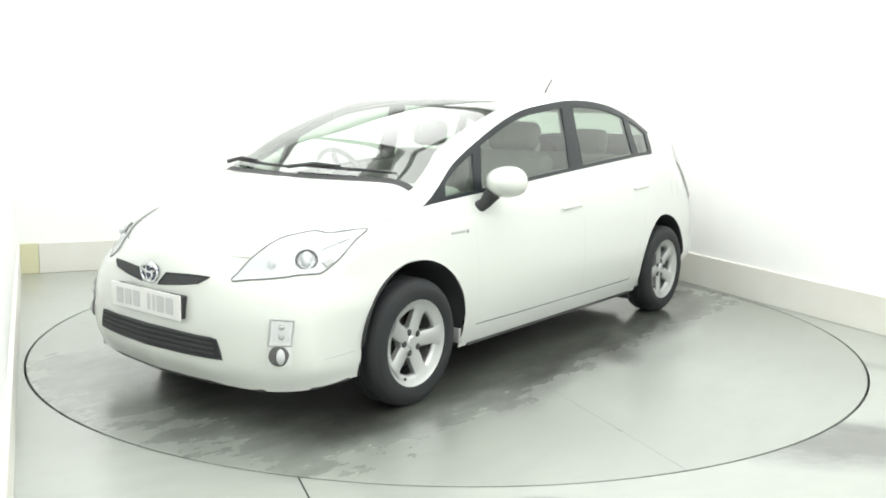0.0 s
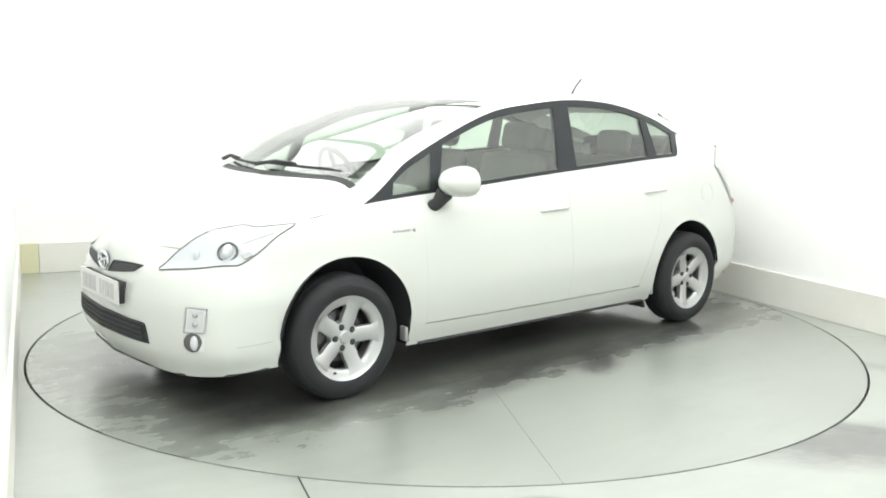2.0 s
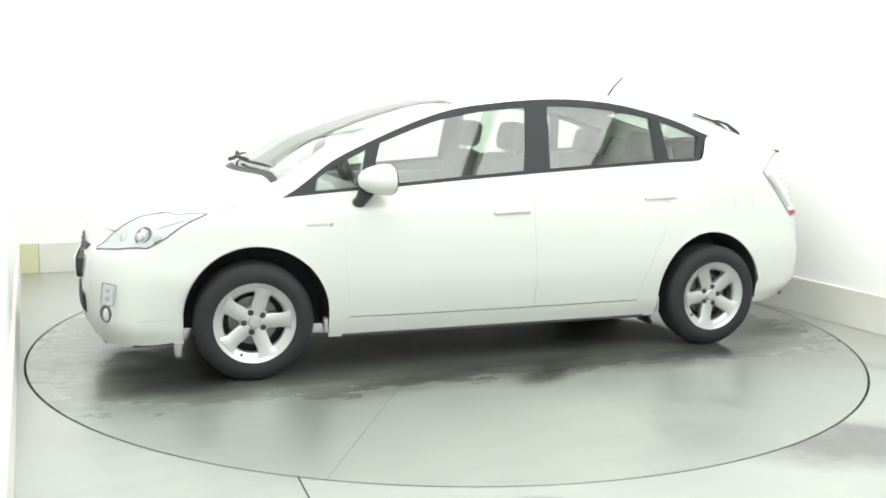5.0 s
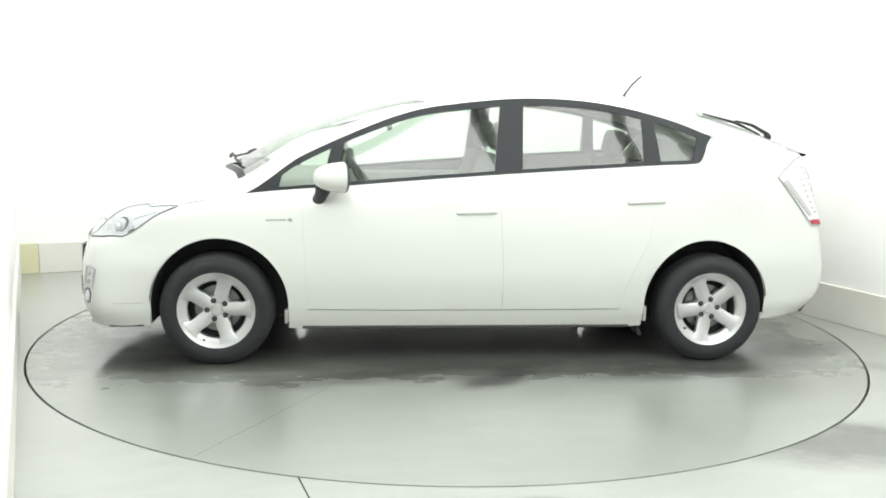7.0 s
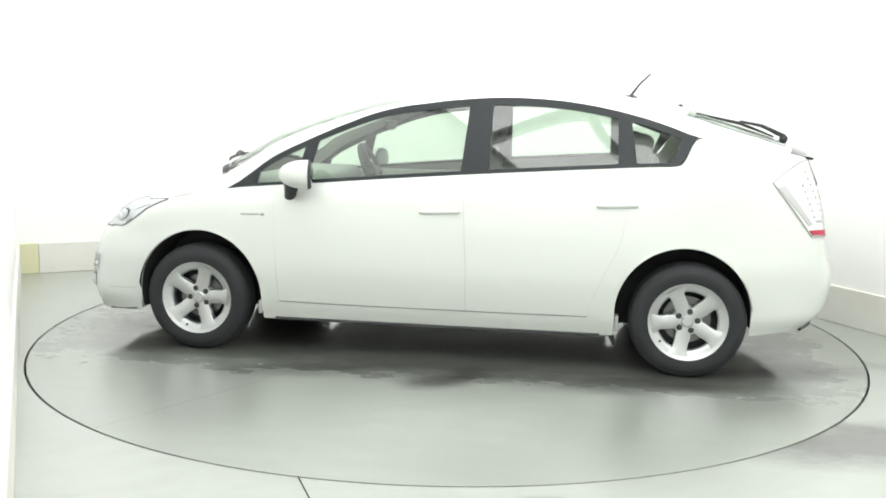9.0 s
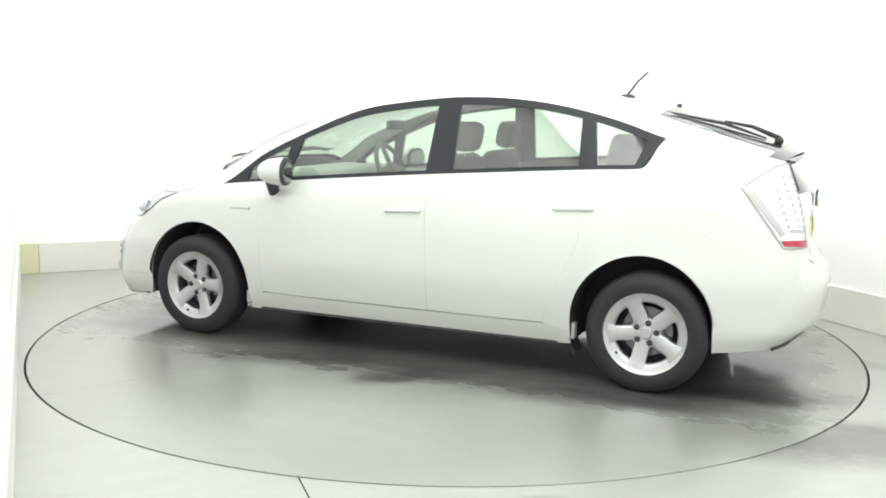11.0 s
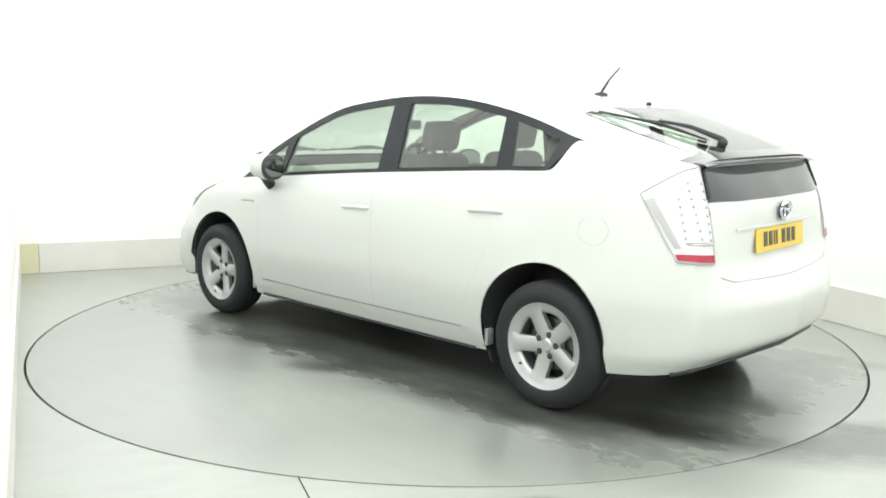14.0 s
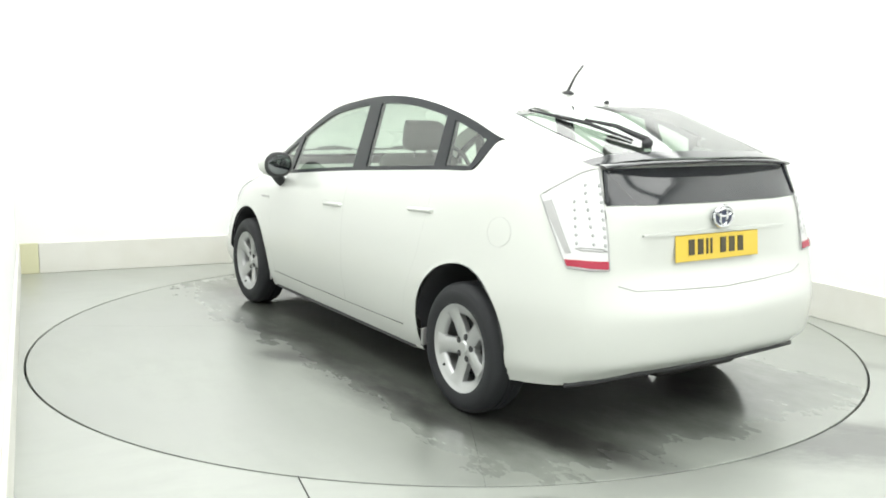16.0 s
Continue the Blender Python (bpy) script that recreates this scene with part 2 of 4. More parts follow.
def merge(*bms):
    out = bmesh.new()
    for b in bms:
        data = bpy.data.meshes.new("scratch")
        b.to_mesh(data)
        b.free()
        out.from_mesh(data)
        bpy.data.meshes.remove(data)
    return out


def pchip(xs, ys, q):
    """Monotone cubic through (xs, ys), evaluated at q."""
    xs, ys, q = np.asarray(xs, float), np.asarray(ys, float), np.asarray(q, float)
    h = np.diff(xs)
    d = np.diff(ys) / h
    m = np.zeros(len(xs))
    m[0], m[-1] = d[0], d[-1]
    for i in range(1, len(xs) - 1):
        if d[i - 1] * d[i] > 0:
            w1, w2 = 2 * h[i] + h[i - 1], h[i] + 2 * h[i - 1]
            m[i] = (w1 + w2) / (w1 / d[i - 1] + w2 / d[i])
    i = np.clip(np.searchsorted(xs, q, side="right") - 1, 0, len(h) - 1)
    t = (q - xs[i]) / h[i]
    return ((1 + 2 * t) * (1 - t) ** 2 * ys[i] + t * (1 - t) ** 2 * h[i] * m[i]
            + t * t * (3 - 2 * t) * ys[i + 1] + t * t * (t - 1) * h[i] * m[i + 1])


def spline(xs, ys, q):
    """Natural cubic through (xs, ys), evaluated at q."""
    xs, ys, q = np.asarray(xs, float), np.asarray(ys, float), np.asarray(q, float)
    n, h = len(xs), np.diff(xs)
    a, r = np.eye(n), np.zeros(n)
    for i in range(1, n - 1):
        a[i, i - 1:i + 2] = h[i - 1], 2 * (h[i - 1] + h[i]), h[i]
        r[i] = 6 * ((ys[i + 1] - ys[i]) / h[i] - (ys[i] - ys[i - 1]) / h[i - 1])
    m = np.linalg.solve(a, r)
    i = np.clip(np.searchsorted(xs, q, side="right") - 1, 0, n - 2)
    u, v, d = xs[i + 1] - q, q - xs[i], h[i]
    return (m[i] * u ** 3 + m[i + 1] * v ** 3) / (6 * d) + (ys[i] / d - m[i] * d / 6) * u + (ys[i + 1] / d - m[i + 1] * d / 6) * v


# ---- the booth ----
RIM = 2.456
GAP = 0.012


def build_booth():
    def slab(name, u0, u1, v0, v1, z0, z1, mat, label, category):
        bm = box(u1 - u0, v1 - v0, z1 - z0, ((u0 + u1) / 2, (v0 + v1) / 2, (z0 + z1) / 2))
        ob = part(name, bm, mat, None, label, smooth=False)
        ob.matrix_world = ROOM
        return tagged(ob, label, category, kind="structure")

    w = 0.15
    # the wall beside the turntable stands slightly out of square
    LEAN = ROOM @ pose(U0, 0, 0, 0, 0, 0.6) @ pose(-U0, 0, 0)
    slab("wall_back", U0 - w - 0.03, U1 + w, V1, V1 + w, -0.1, HIGH, WALL, "plain white painted booth wall, brightly lit", "wall")
    slab("wall_front", U0 - w, U1 + w, V0 - w, V0, -0.1, HIGH, WALL, "plain white painted booth wall behind the camera", "wall")
    slab("wall_left", U0 - w, U0, V0, V1 - 0.002, -0.1, HIGH, WALL, "plain white painted booth wall beside the turntable", "wall").matrix_world = LEAN
    slab("wall_right", U1, U1 + w, V0, V1, -0.1, HIGH, WALL, "plain white painted booth wall, brightly lit", "wall")
    slab("ceiling", U0 - w, U1 + w, V0 - w, V1 + w, HIGH, HIGH + 0.1, CEILING, "white painted booth ceiling", "ceiling")
    t, h = 0.022, 0.25

    def board(name, u0, u1, v0, v1, mat, label):
        bm = box(u1 - u0, v1 - v0, h, ((u0 + u1) / 2, (v0 + v1) / 2, h / 2), 0.004, 1)
        ob = part(name, bm, mat, None, label, smooth=False)
        ob.matrix_world = ROOM
        return tagged(ob, label, "skirting board", kind="structure")

    board("baseboard_back", U0 + 0.13, U1 - t, V1 - t, V1, SKIRT, "cream painted tall skirting board along the wall")
    board("baseboard_corner", U0 + t - 0.03, U0 + 0.128, V1 - t, V1, SKIRT_YELLOW, "yellowed end piece of the tall skirting board")
    board("baseboard_left", U0, U0 + t, V0, V1 - 0.002, SKIRT, "cream painted tall skirting board along the wall").matrix_world = LEAN
    board("baseboard_right", U1 - t, U1, V0, V1, SKIRT, "cream painted tall skirting board along the wall")
    # floor sheet with the round opening of the turntable
    n = 192
    inv = ROOM.inverted()
    verts, faces = [], []
    for k in range(n):
        a = 2 * math.pi * k / n
        d = Vector((math.cos(a), math.sin(a)))
        lim = []
        for lo, hi, c in ((U0 - 0.1, U1 + 0.1, d.x), (V0 - 0.1, V1 + 0.1, d.y)):
            if abs(c) > 1e-9:
                lim.append((hi if c > 0 else lo) / c)
        far = max(min(lim), RIM + 0.004)
        for r, z in ((RIM, -0.08), (RIM, 0), (far, 0)):
            verts.append((d.x * r, d.y * r, z))
    for corner in ((U0 - 0.1, V0 - 0.1), (U1 + 0.1, V0 - 0.1), (U1 + 0.1, V1 + 0.1), (U0 - 0.1, V1 + 0.1)):
        verts.append((*corner, 0))
    for k in range(n):
        b, c = 3 * k, 3 * ((k + 1) % n)
        faces += [(b, b + 1, c + 1, c), (b + 1, b + 2, c + 2, c + 1)]
        p, q = Vector(verts[b + 2]), Vector(verts[c + 2])
        for i in range(4):
            e = Vector(verts[3 * n + i])
            on_p = abs(p.x - e.x) < 1e-6 or abs(p.y - e.y) < 1e-6
            on_q = abs(q.x - e.x) < 1e-6 or abs(q.y - e.y) < 1e-6
            if on_p and on_q and abs(p.x - q.x) > 1e-6 and abs(p.y - q.y) > 1e-6:
                faces.append((b + 2, 3 * n + i, c + 2))
    ob = part("floor", from_lists(verts, faces), FLOOR, None, smooth=False)
    ob.matrix_world = ROOM
    tagged(ob, "glossy grey painted concrete floor with scuffs and damp marks", "floor", kind="structure")
    a, d = Vector((-0.548, -2.385, 0)), Vector((0.36, -0.93, 0)).normalized()
    bm = box(0.005, 1.6, 0.002, (0, 0, 0.0012))
    joint = part("floor_joint", bm, DARK_STEEL, None, smooth=False)
    joint.matrix_world = Matrix.Translation(a + d * 0.8) @ Matrix.Rotation(math.atan2(-d.x, d.y), 4, "Z")
    tagged(joint, "thin dark joint running through the grey floor", "floor joint", kind="structure")
    pit = part("turntable_pit", prism([((RIM + 0.03) * math.cos(math.pi * i / 48), (RIM + 0.03) * math.sin(math.pi * i / 48), -0.11) for i in range(96)], 0.02), DARK_STEEL, None, smooth=False)
    tagged(pit, "dark steel pit under the turntable", "pit", kind="structure")
    # lamps in the ceiling
    for lu, lv in LAMPS:
        fix = new("ceiling_light")
        fix.matrix_world = ROOM @ pose(lu, lv, HIGH)
        tagged(fix, "white fluorescent ceiling light fitting with glowing diffuser", "ceiling light", "booth ceiling lights")
        part("frame", merge(box(1.58, 0.03, 0.06, (0, 1.455, -0.03)), box(1.58, 0.03, 0.06, (0, -1.455, -0.03)),
                            box(0.03, 2.94, 0.06, (0.775, 0, -0.03)), box(0.03, 2.94, 0.06, (-0.775, 0, -0.03))), LAMP_WHITE, fix, smooth=False)
        part("diffuser", box(1.52, 2.88, 0.02, (0, 0, -0.03)), TUBE, fix, smooth=False)


build_booth()


# ---- the turntable ----
def build_turntable():
    disc = new("turntable")
    tagged(disc, "round grey painted car turntable set flush in the floor, stained, with painted car shade", "turntable")
    r1, g = RIM - GAP, 0.0007
    for q in range(4):
        rows = []
        a0 = radians(60.5 + 90 * q)
        for k in range(49):
            f = k / 48
            row = []
            for r, z in ((0.02, -0.012), (0.02, 0.0), (0.6, 0.0), (1.3, 0.0), (r1 - 0.0015, 0.0), (r1, -0.0015), (r1, -0.06)):
                e = g / r
                a = a0 + e + (math.pi / 2 - 2 * e) * f
                row.append((r * math.cos(a), r * math.sin(a), z))
            rows.append(row)
        plate = grid_bm(rows)
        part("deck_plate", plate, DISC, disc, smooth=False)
    part("carrier", box(3.4, 3.4, 0.04, (0, 0, -0.026)), DARK_STEEL, disc, smooth=False)
    return disc


turntable = build_turntable()


# ---- the car ----
# car space: x to the nose, y to its left, z up, origin between the axles on the ground
AXLE, TRACK, WHEEL_R, HUB_Z = 1.35, 0.7625, 0.301, 0.315
DROP = 0.015
ARCHES = ((1.333, 0.361, 0.340), (-1.318, 0.347, 0.353))

# feature lines of the lower body from bumper centre round the flank to the tail centre (x, y, z)
LINE_BOTTOM = [(2.15, 0, .205), (2.12, .34, .205), (2.06, .60, .205), (1.92, .755, .212), (1.67, .80, .225), (1.35, .81, .22), (.88, .80, .208), (.35, .80, .207),
               (-.17, .80, .207), (-.83, .80, .210), (-1.30, .81, .23), (-1.52, .805, .232), (-1.70, .79, .25), (-1.93, .72, .282), (-2.06, .45, .325), (-2.10, 0, .33)]
LINE_LOW = [(2.205, 0, .315), (2.175, .34, .315), (2.09, .62, .32), (1.94, .79, .325), (1.68, .822, .33), (1.35, .847, .33), (.87, .835, .315), (.35, .835, .31), (-.18, .835, .31),
             (-.83, .84, .315), (-1.32, .847, .34), (-1.53, .842, .35), (-1.72, .822, .36), (-1.99, .755, .38), (-2.13, .45, .4), (-2.17, 0, .4)]
LINE_MID = [(2.198, 0, .48), (2.172, .34, .48), (2.095, .6, .49), (1.94, .77, .5), (1.68, .827, .52), (1.35, .857, .52), (.88, .862, .52), (.35, .868, .52), (-.18, .868, .52),
             (-.9, .87, .53), (-1.32, .857, .54), (-1.53, .848, .55), (-1.72, .827, .55), (-2.02, .745, .56), (-2.14, .45, .56), (-2.185, 0, .56)]
LINE_HIGH = [(2.18, 0, .66), (2.145, .32, .64), (2.06, .56, .64), (1.91, .725, .65), (1.68, .792, .68), (1.35, .837, .71), (.89, .855, .7), (.35, .862, .7), (-.17, .862, .71),
             (-.99, .858, .73), (-1.32, .832, .74), (-1.53, .822, .74), (-1.72, .802, .74), (-2.02, .71, .74), (-2.06, .42, .765), (-2.05, 0, .775)]
LINE_SHOULDER = [(2.16, 0, .735), (2.115, .3, .7), (2.02, .5, .69), (1.87, .67, .73), (1.64, .77, .8), (1.35, .805, .845), (.9, .825, .87), (.35, .835, .89), (-.16, .833, .91),
             (-1.02, .815, .95), (-1.3, .795, .99), (-1.52, .77, 1.03), (-1.72, .74, 1.01), (-1.97, .655, .975), (-2.055, .4, .955), (-2.07, 0, .955)]
LINE_TOP = [(2.12, 0, .785), (2.07, .3, .755), (1.96, .52, .745), (1.82, .63, .79), (1.57, .72, .86), (1.37, .747, .9), (1.2, .75, .93), (.35, .775, 1.005), (-.155, .775, 1.045),
             (-1.02, .76, 1.103), (-1.27, .745, 1.117), (-1.385, .655, 1.257), (-1.65, .63, 1.23), (-1.93, .59, 1.17), (-1.94, .4, 1.17), (-1.95, 0, 1.17)]
LINES = [np.array(l) for l in (LINE_BOTTOM, LINE_LOW, LINE_MID, LINE_HIGH, LINE_SHOULDER, LINE_TOP)]
COLS = len(LINE_TOP)


def flank(s, r):
    """A point of the lower body's left half: s along the feature lines, r from bottom (0) to top (5)."""
    k = np.arange(COLS)
    line = np.array([[pchip(k, l[:, c], [s])[0] for c in range(3)] for l in LINES])
    return tuple(pchip(np.arange(6), line[:, c], [r])[0] for c in range(3))


def flank_table(ss, rr):
    k = np.arange(COLS)
    lines = np.array([[pchip(k, l[:, c], ss) for c in range(3)] for l in LINES])
    out = np.zeros((len(ss), len(rr), 3))
    for i in range(len(ss)):
        for c in range(3):
            out[i, :, c] = pchip(np.arange(6), lines[:, c, i], rr)
    return out


# stations of the upper body: edge x, half width, edge height, forward bow of the middle, middle height, fullness
STATIONS = np.array([
    (1.96, .520, .745, .16, .785, 2.5), (1.82, .630, .79, .19, .845, 3), (1.57, .720, .86, .21, .925, 4), (1.37, .747, .90, .19, .985, 6),
    (1.20, .750, .93, .18, 1.050, 16), (1.006, .725, 1.063, .165, 1.163, 11), (.823, .700, 1.172, .16, 1.260, 10), (.40, .675, 1.351, .13, 1.410, 6),
    (.09, .670, 1.420, .10, 1.466, 4), (-.217, .665, 1.453, .05, 1.503, 3.5), (-.53, .665, 1.455, 0, 1.515, 3.5), (-.85, .665, 1.417, -.03, 1.499, 3.5),
    (-1.174, .660, 1.336, -.08, 1.445, 5), (-1.385, .655, 1.263, -.12, 1.380, 7), (-1.65, .630, 1.215, -.13, 1.287, 7), (-1.93, .590, 1.17, -.08, 1.203, 4)])


def crown_table(ss, uu):
    uu = np.asarray(uu, float)
    k = np.arange(len(STATIONS))
    st = np.array([(spline if c < 5 else pchip)(k, STATIONS[:, c], ss) for c in range(6)])
    out = np.zeros((len(ss), len(uu), 3))
    for i in range(len(ss)):
        x, w, ze, b, zc, p = st[:, i]
        edge = 0.9 + 0.034 * max(0.0, 1 - abs(ss[i] - 4.1) / 1.3)
        for j, u in enumerate(uu):
            a = abs(u)
            u = math.copysign(a * edge / 0.9 if a < 0.9 else 1 - (1 - a) * (1 - edge) / 0.1, u)
            out[i, j] = (x + b * (1 - u * u), u * w, ze + (zc - ze) * (1 - abs(u) ** p))
    # the front row runs along the bumper's upper line
    nose = np.array(LINE_TOP[:3])
    q = np.abs(uu) * STATIONS[0, 1]
    first = np.stack([pchip(nose[:, 1], nose[:, 0], q), q * np.sign(uu), pchip(nose[:, 1], nose[:, 2], q)], 1)
    x, w, ze, b, zc, p = STATIONS[0]
    plain = np.stack([x + b * (1 - uu * uu), uu * w, ze + (zc - ze) * (1 - np.abs(uu) ** p)], 1)
    for i, s in enumerate(ss):
        if s < 1:
            out[i] += (first - plain) * (1 - s) ** 2
    return out


def mirrored(bm):
    """The same sheet on the car's right side as well."""
    data = bpy.data.meshes.new("scratch")
    bm.to_mesh(data)
    n = len(bm.faces)
    other = bmesh.new()
    other.from_mesh(data)
    bpy.data.meshes.remove(data)
    bmesh.ops.scale(other, vec=(1, -1, 1), verts=other.verts)
    bmesh.ops.reverse_faces(other, faces=other.faces)
    return other


def cut_arches(table):
    """Moves points inside a wheel arch onto its edge and tells which were inside."""
    inside = np.zeros(table.shape[:2], bool)
    for i in range(table.shape[0]):
        for j in range(table.shape[1]):
            x, y, z = table[i, j]
            for xc, ARCH_R, ARCH_Z in ARCHES:
                dx, dz = x - xc, z - ARCH_Z
                if y < 0.6:
                    continue
                if dz <= 0 and abs(dx) < ARCH_R:
                    inside[i, j] = True
                    table[i, j, 0] = xc + math.copysign(ARCH_R, dx if dx else 1)
                elif dz > 0 and math.hypot(dx, dz) < ARCH_R:
                    inside[i, j] = True
                    f = ARCH_R / max(math.hypot(dx, dz), 1e-6)
                    table[i, j, 0], table[i, j, 2] = xc + dx * f, ARCH_Z + dz * f
    return inside


SHELL = []


def sheet(table, keep=None):
    n, k = table.shape[:2]
    faces = [(i * k + j, (i + 1) * k + j, (i + 1) * k + j + 1, i * k + j + 1) for i in range(n - 1) for j in range(k - 1) if keep is None or keep(i, j)]
    bm = from_lists([tuple(p) for p in table.reshape(-1, 3)], faces)
    bmesh.ops.remove_doubles(bm, verts=bm.verts, dist=0.0004)
    loose = [v for v in bm.verts if not v.link_faces]
    bmesh.ops.delete(bm, geom=loose, context="VERTS")
    return bm


def remember(bm):
    SHELL.append(([v.co.copy() for v in bm.verts], [[v.index for v in f.verts] for f in bm.faces if len(f.verts) > 2]))


def build_car():
    car = new("car")
    tagged(car, "white five-door hybrid hatchback with silver alloy wheels on the turntable", "car")
    # lower body sheets, left half
    n = 14
    ss = np.linspace(0, COLS - 1, (COLS - 1) * n + 1)
    rr = np.linspace(0, 5, 41)
    base = flank_table(ss, rr)
    inside = cut_arches(base)
    row1 = 8
    doors = {"front": (6, 8), "rear": (8, 9)}

    def in_door(i, j):
        s = (i + 0.5) / n
        return 6 <= s < 9 and j >= row1

    def keep(i, j):
        return not in_door(i, j) and not inside[i:i + 2, j:j + 2].all()

    bm = sheet(base, keep)
    other = mirrored(bm)
    bm.verts.index_update()
    remember(bm)
    lower = merge(bm, other)
    # upper body sheets
    ks = np.linspace(0, 15, 15 * 10 + 1)
    uu = np.linspace(-1, 1, 61)
    top = crown_table(ks, uu)

    def zone(i, j):
        s, u = (i + 0.5) / 10, abs((j + 0.5) / 30 - 1)
        if s < 3.9:
            return "bonnet" if u < 0.86 or s < 0.5 else "body"
        if s < 4.1:
            return "cowl" if u < 0.9 else "body"
        if s < 7.6:
            return "windscreen" if u < 0.9 else "body"
        if 12.5 <= s < 14.7:
            return "rear_window" if u < 0.83 else "body"
        return "body" if s < 14.7 else "tail"

    def zone_sheet(which):
        return sheet(top, lambda i, j: zone(i, j) == which)

    crown = zone_sheet("body")
    crown.verts.index_update()
    remember(crown)
    whole = merge(lower, crown)
    bmesh.ops.remove_doubles(whole, verts=whole.verts, dist=0.002)
    sharp(part("body", whole, PAINT, car), 30)
    for which, name, mat, label in (("bonnet", "bonnet", PAINT, ""), ("cowl", "cowl", MATT, "black plastic cowl"), ("windscreen", "windscreen", SCREEN, "clear windscreen glass"),
                                    ("rear_window", "rear_window", SCREEN, "sloping tailgate glass"), ("tail", "spoiler_base", SMOKED, "black glass edge")):
        z = zone_sheet(which)
        z.verts.index_update()
        if which == "bonnet":
            remember(z)
        part(name, z, mat, car, label)
    # doors
    g = 0.0011
    for side in (1, -1):
        for name, (a, b) in doors.items():
            sd = np.linspace(a + g, b - g * 1.3, (b - a) * n + 1)
            rd = np.concatenate([[1.03], rr[row1 + 1:]])
            tb = flank_table(sd, rd)
            cut_arches(tb)
            d = sheet(tb)
            d.verts.index_update()
            if side == 1:
                remember(d)
            else:
                bmesh.ops.scale(d, vec=(1, -1, 1), verts=d.verts)
                bmesh.ops.reverse_faces(d, faces=d.faces)
            part(name + "_door", d, PAINT, car)
    return car


car = build_car()

# DLO: side window band
RAIL_S = np.linspace(13, 4, 600)
UPPER_X, UPPER_Y, UPPER_Z = [spline(np.arange(len(STATIONS)), STATIONS[:, c], RAIL_S) for c in range(3)]
BELT = np.array(LINE_TOP[6:11])[::-1]


def belt_point(x):
    return Vector((x, pchip(BELT[:, 0], BELT[:, 1], [x])[0], pchip(BELT[:, 0], BELT[:, 2], [x])[0]))


def rail_point(x):
    return Vector((x, np.interp(x, UPPER_X, UPPER_Y), np.interp(x, UPPER_X, UPPER_Z)))


# ruling lines of the band (x at the belt, x at the roof rail) and what lies up to the next one
RULES = [(1.20, 1.20, "frame"), (1.03, 1.00, "glass"), (0.80, 0.74, "frame"), (0.745, 0.66, "glass"), (-0.13, -0.17, "frame"), (-0.285, -0.295, "glass"),
         (-0.965, -0.955, "frame"), (-1.06, -1.02, "glass"), (-1.235, -1.30, "frame"), (-1.265, -1.372, "end")]


def build_windows():
    for side in (1, -1):
        flip = Matrix.Diagonal((1, side, 1, 1))
        frame_sheets = []
        for (b0, t0, what), (b1, t1, _) in zip(RULES, RULES[1:]):
            n = max(2, int(abs(b1 - b0) / 0.05))
            rows = []
            for k in range(n + 1):
                f = k / n
                lo, hi = belt_point(b0 + (b1 - b0) * f), rail_point(t0 + (t1 - t0) * f)
                h = max((hi - lo).length, 1e-4)
                va, vb = min(0.022 / h, 0.3), max(1 - 0.042 / h, 0.6)
                rows.append([lo.lerp(hi, v) for v in (0, va, va + (vb - va) * 0.33, va + (vb - va) * 0.67, vb, 1)])
            if what == "frame":
                frame_sheets.append(grid_bm(rows))
            else:
                frame_sheets.append(grid_bm([r[:2] for r in rows]))
                frame_sheets.append(grid_bm([r[4:] for r in rows]))
                pane = grid_bm([[p + Vector((0, -0.006, 0)) for p in r[1:5]] for r in rows])
                bmesh.ops.transform(pane, matrix=flip, verts=pane.verts)
                part("side_window", pane, GLASS, car, "green-tinted side window glass")
        band = merge(*frame_sheets)
        bmesh.ops.remove_doubles(band, verts=band.verts, dist=0.001)
        # give the band depth inwards
        ext = bmesh.ops.extrude_face_region(band, geom=band.faces[:] + band.edges[:] + band.verts[:])
        bmesh.ops.translate(band, vec=(0, -0.03, 0), verts=[g for g in ext["geom"] if isinstance(g, bmesh.types.BMVert)])
        bmesh.ops.transform(band, matrix=flip, verts=band.verts)
        part("window_frame", band, BLACK, car, "black window surround", smooth=False)


build_windows()


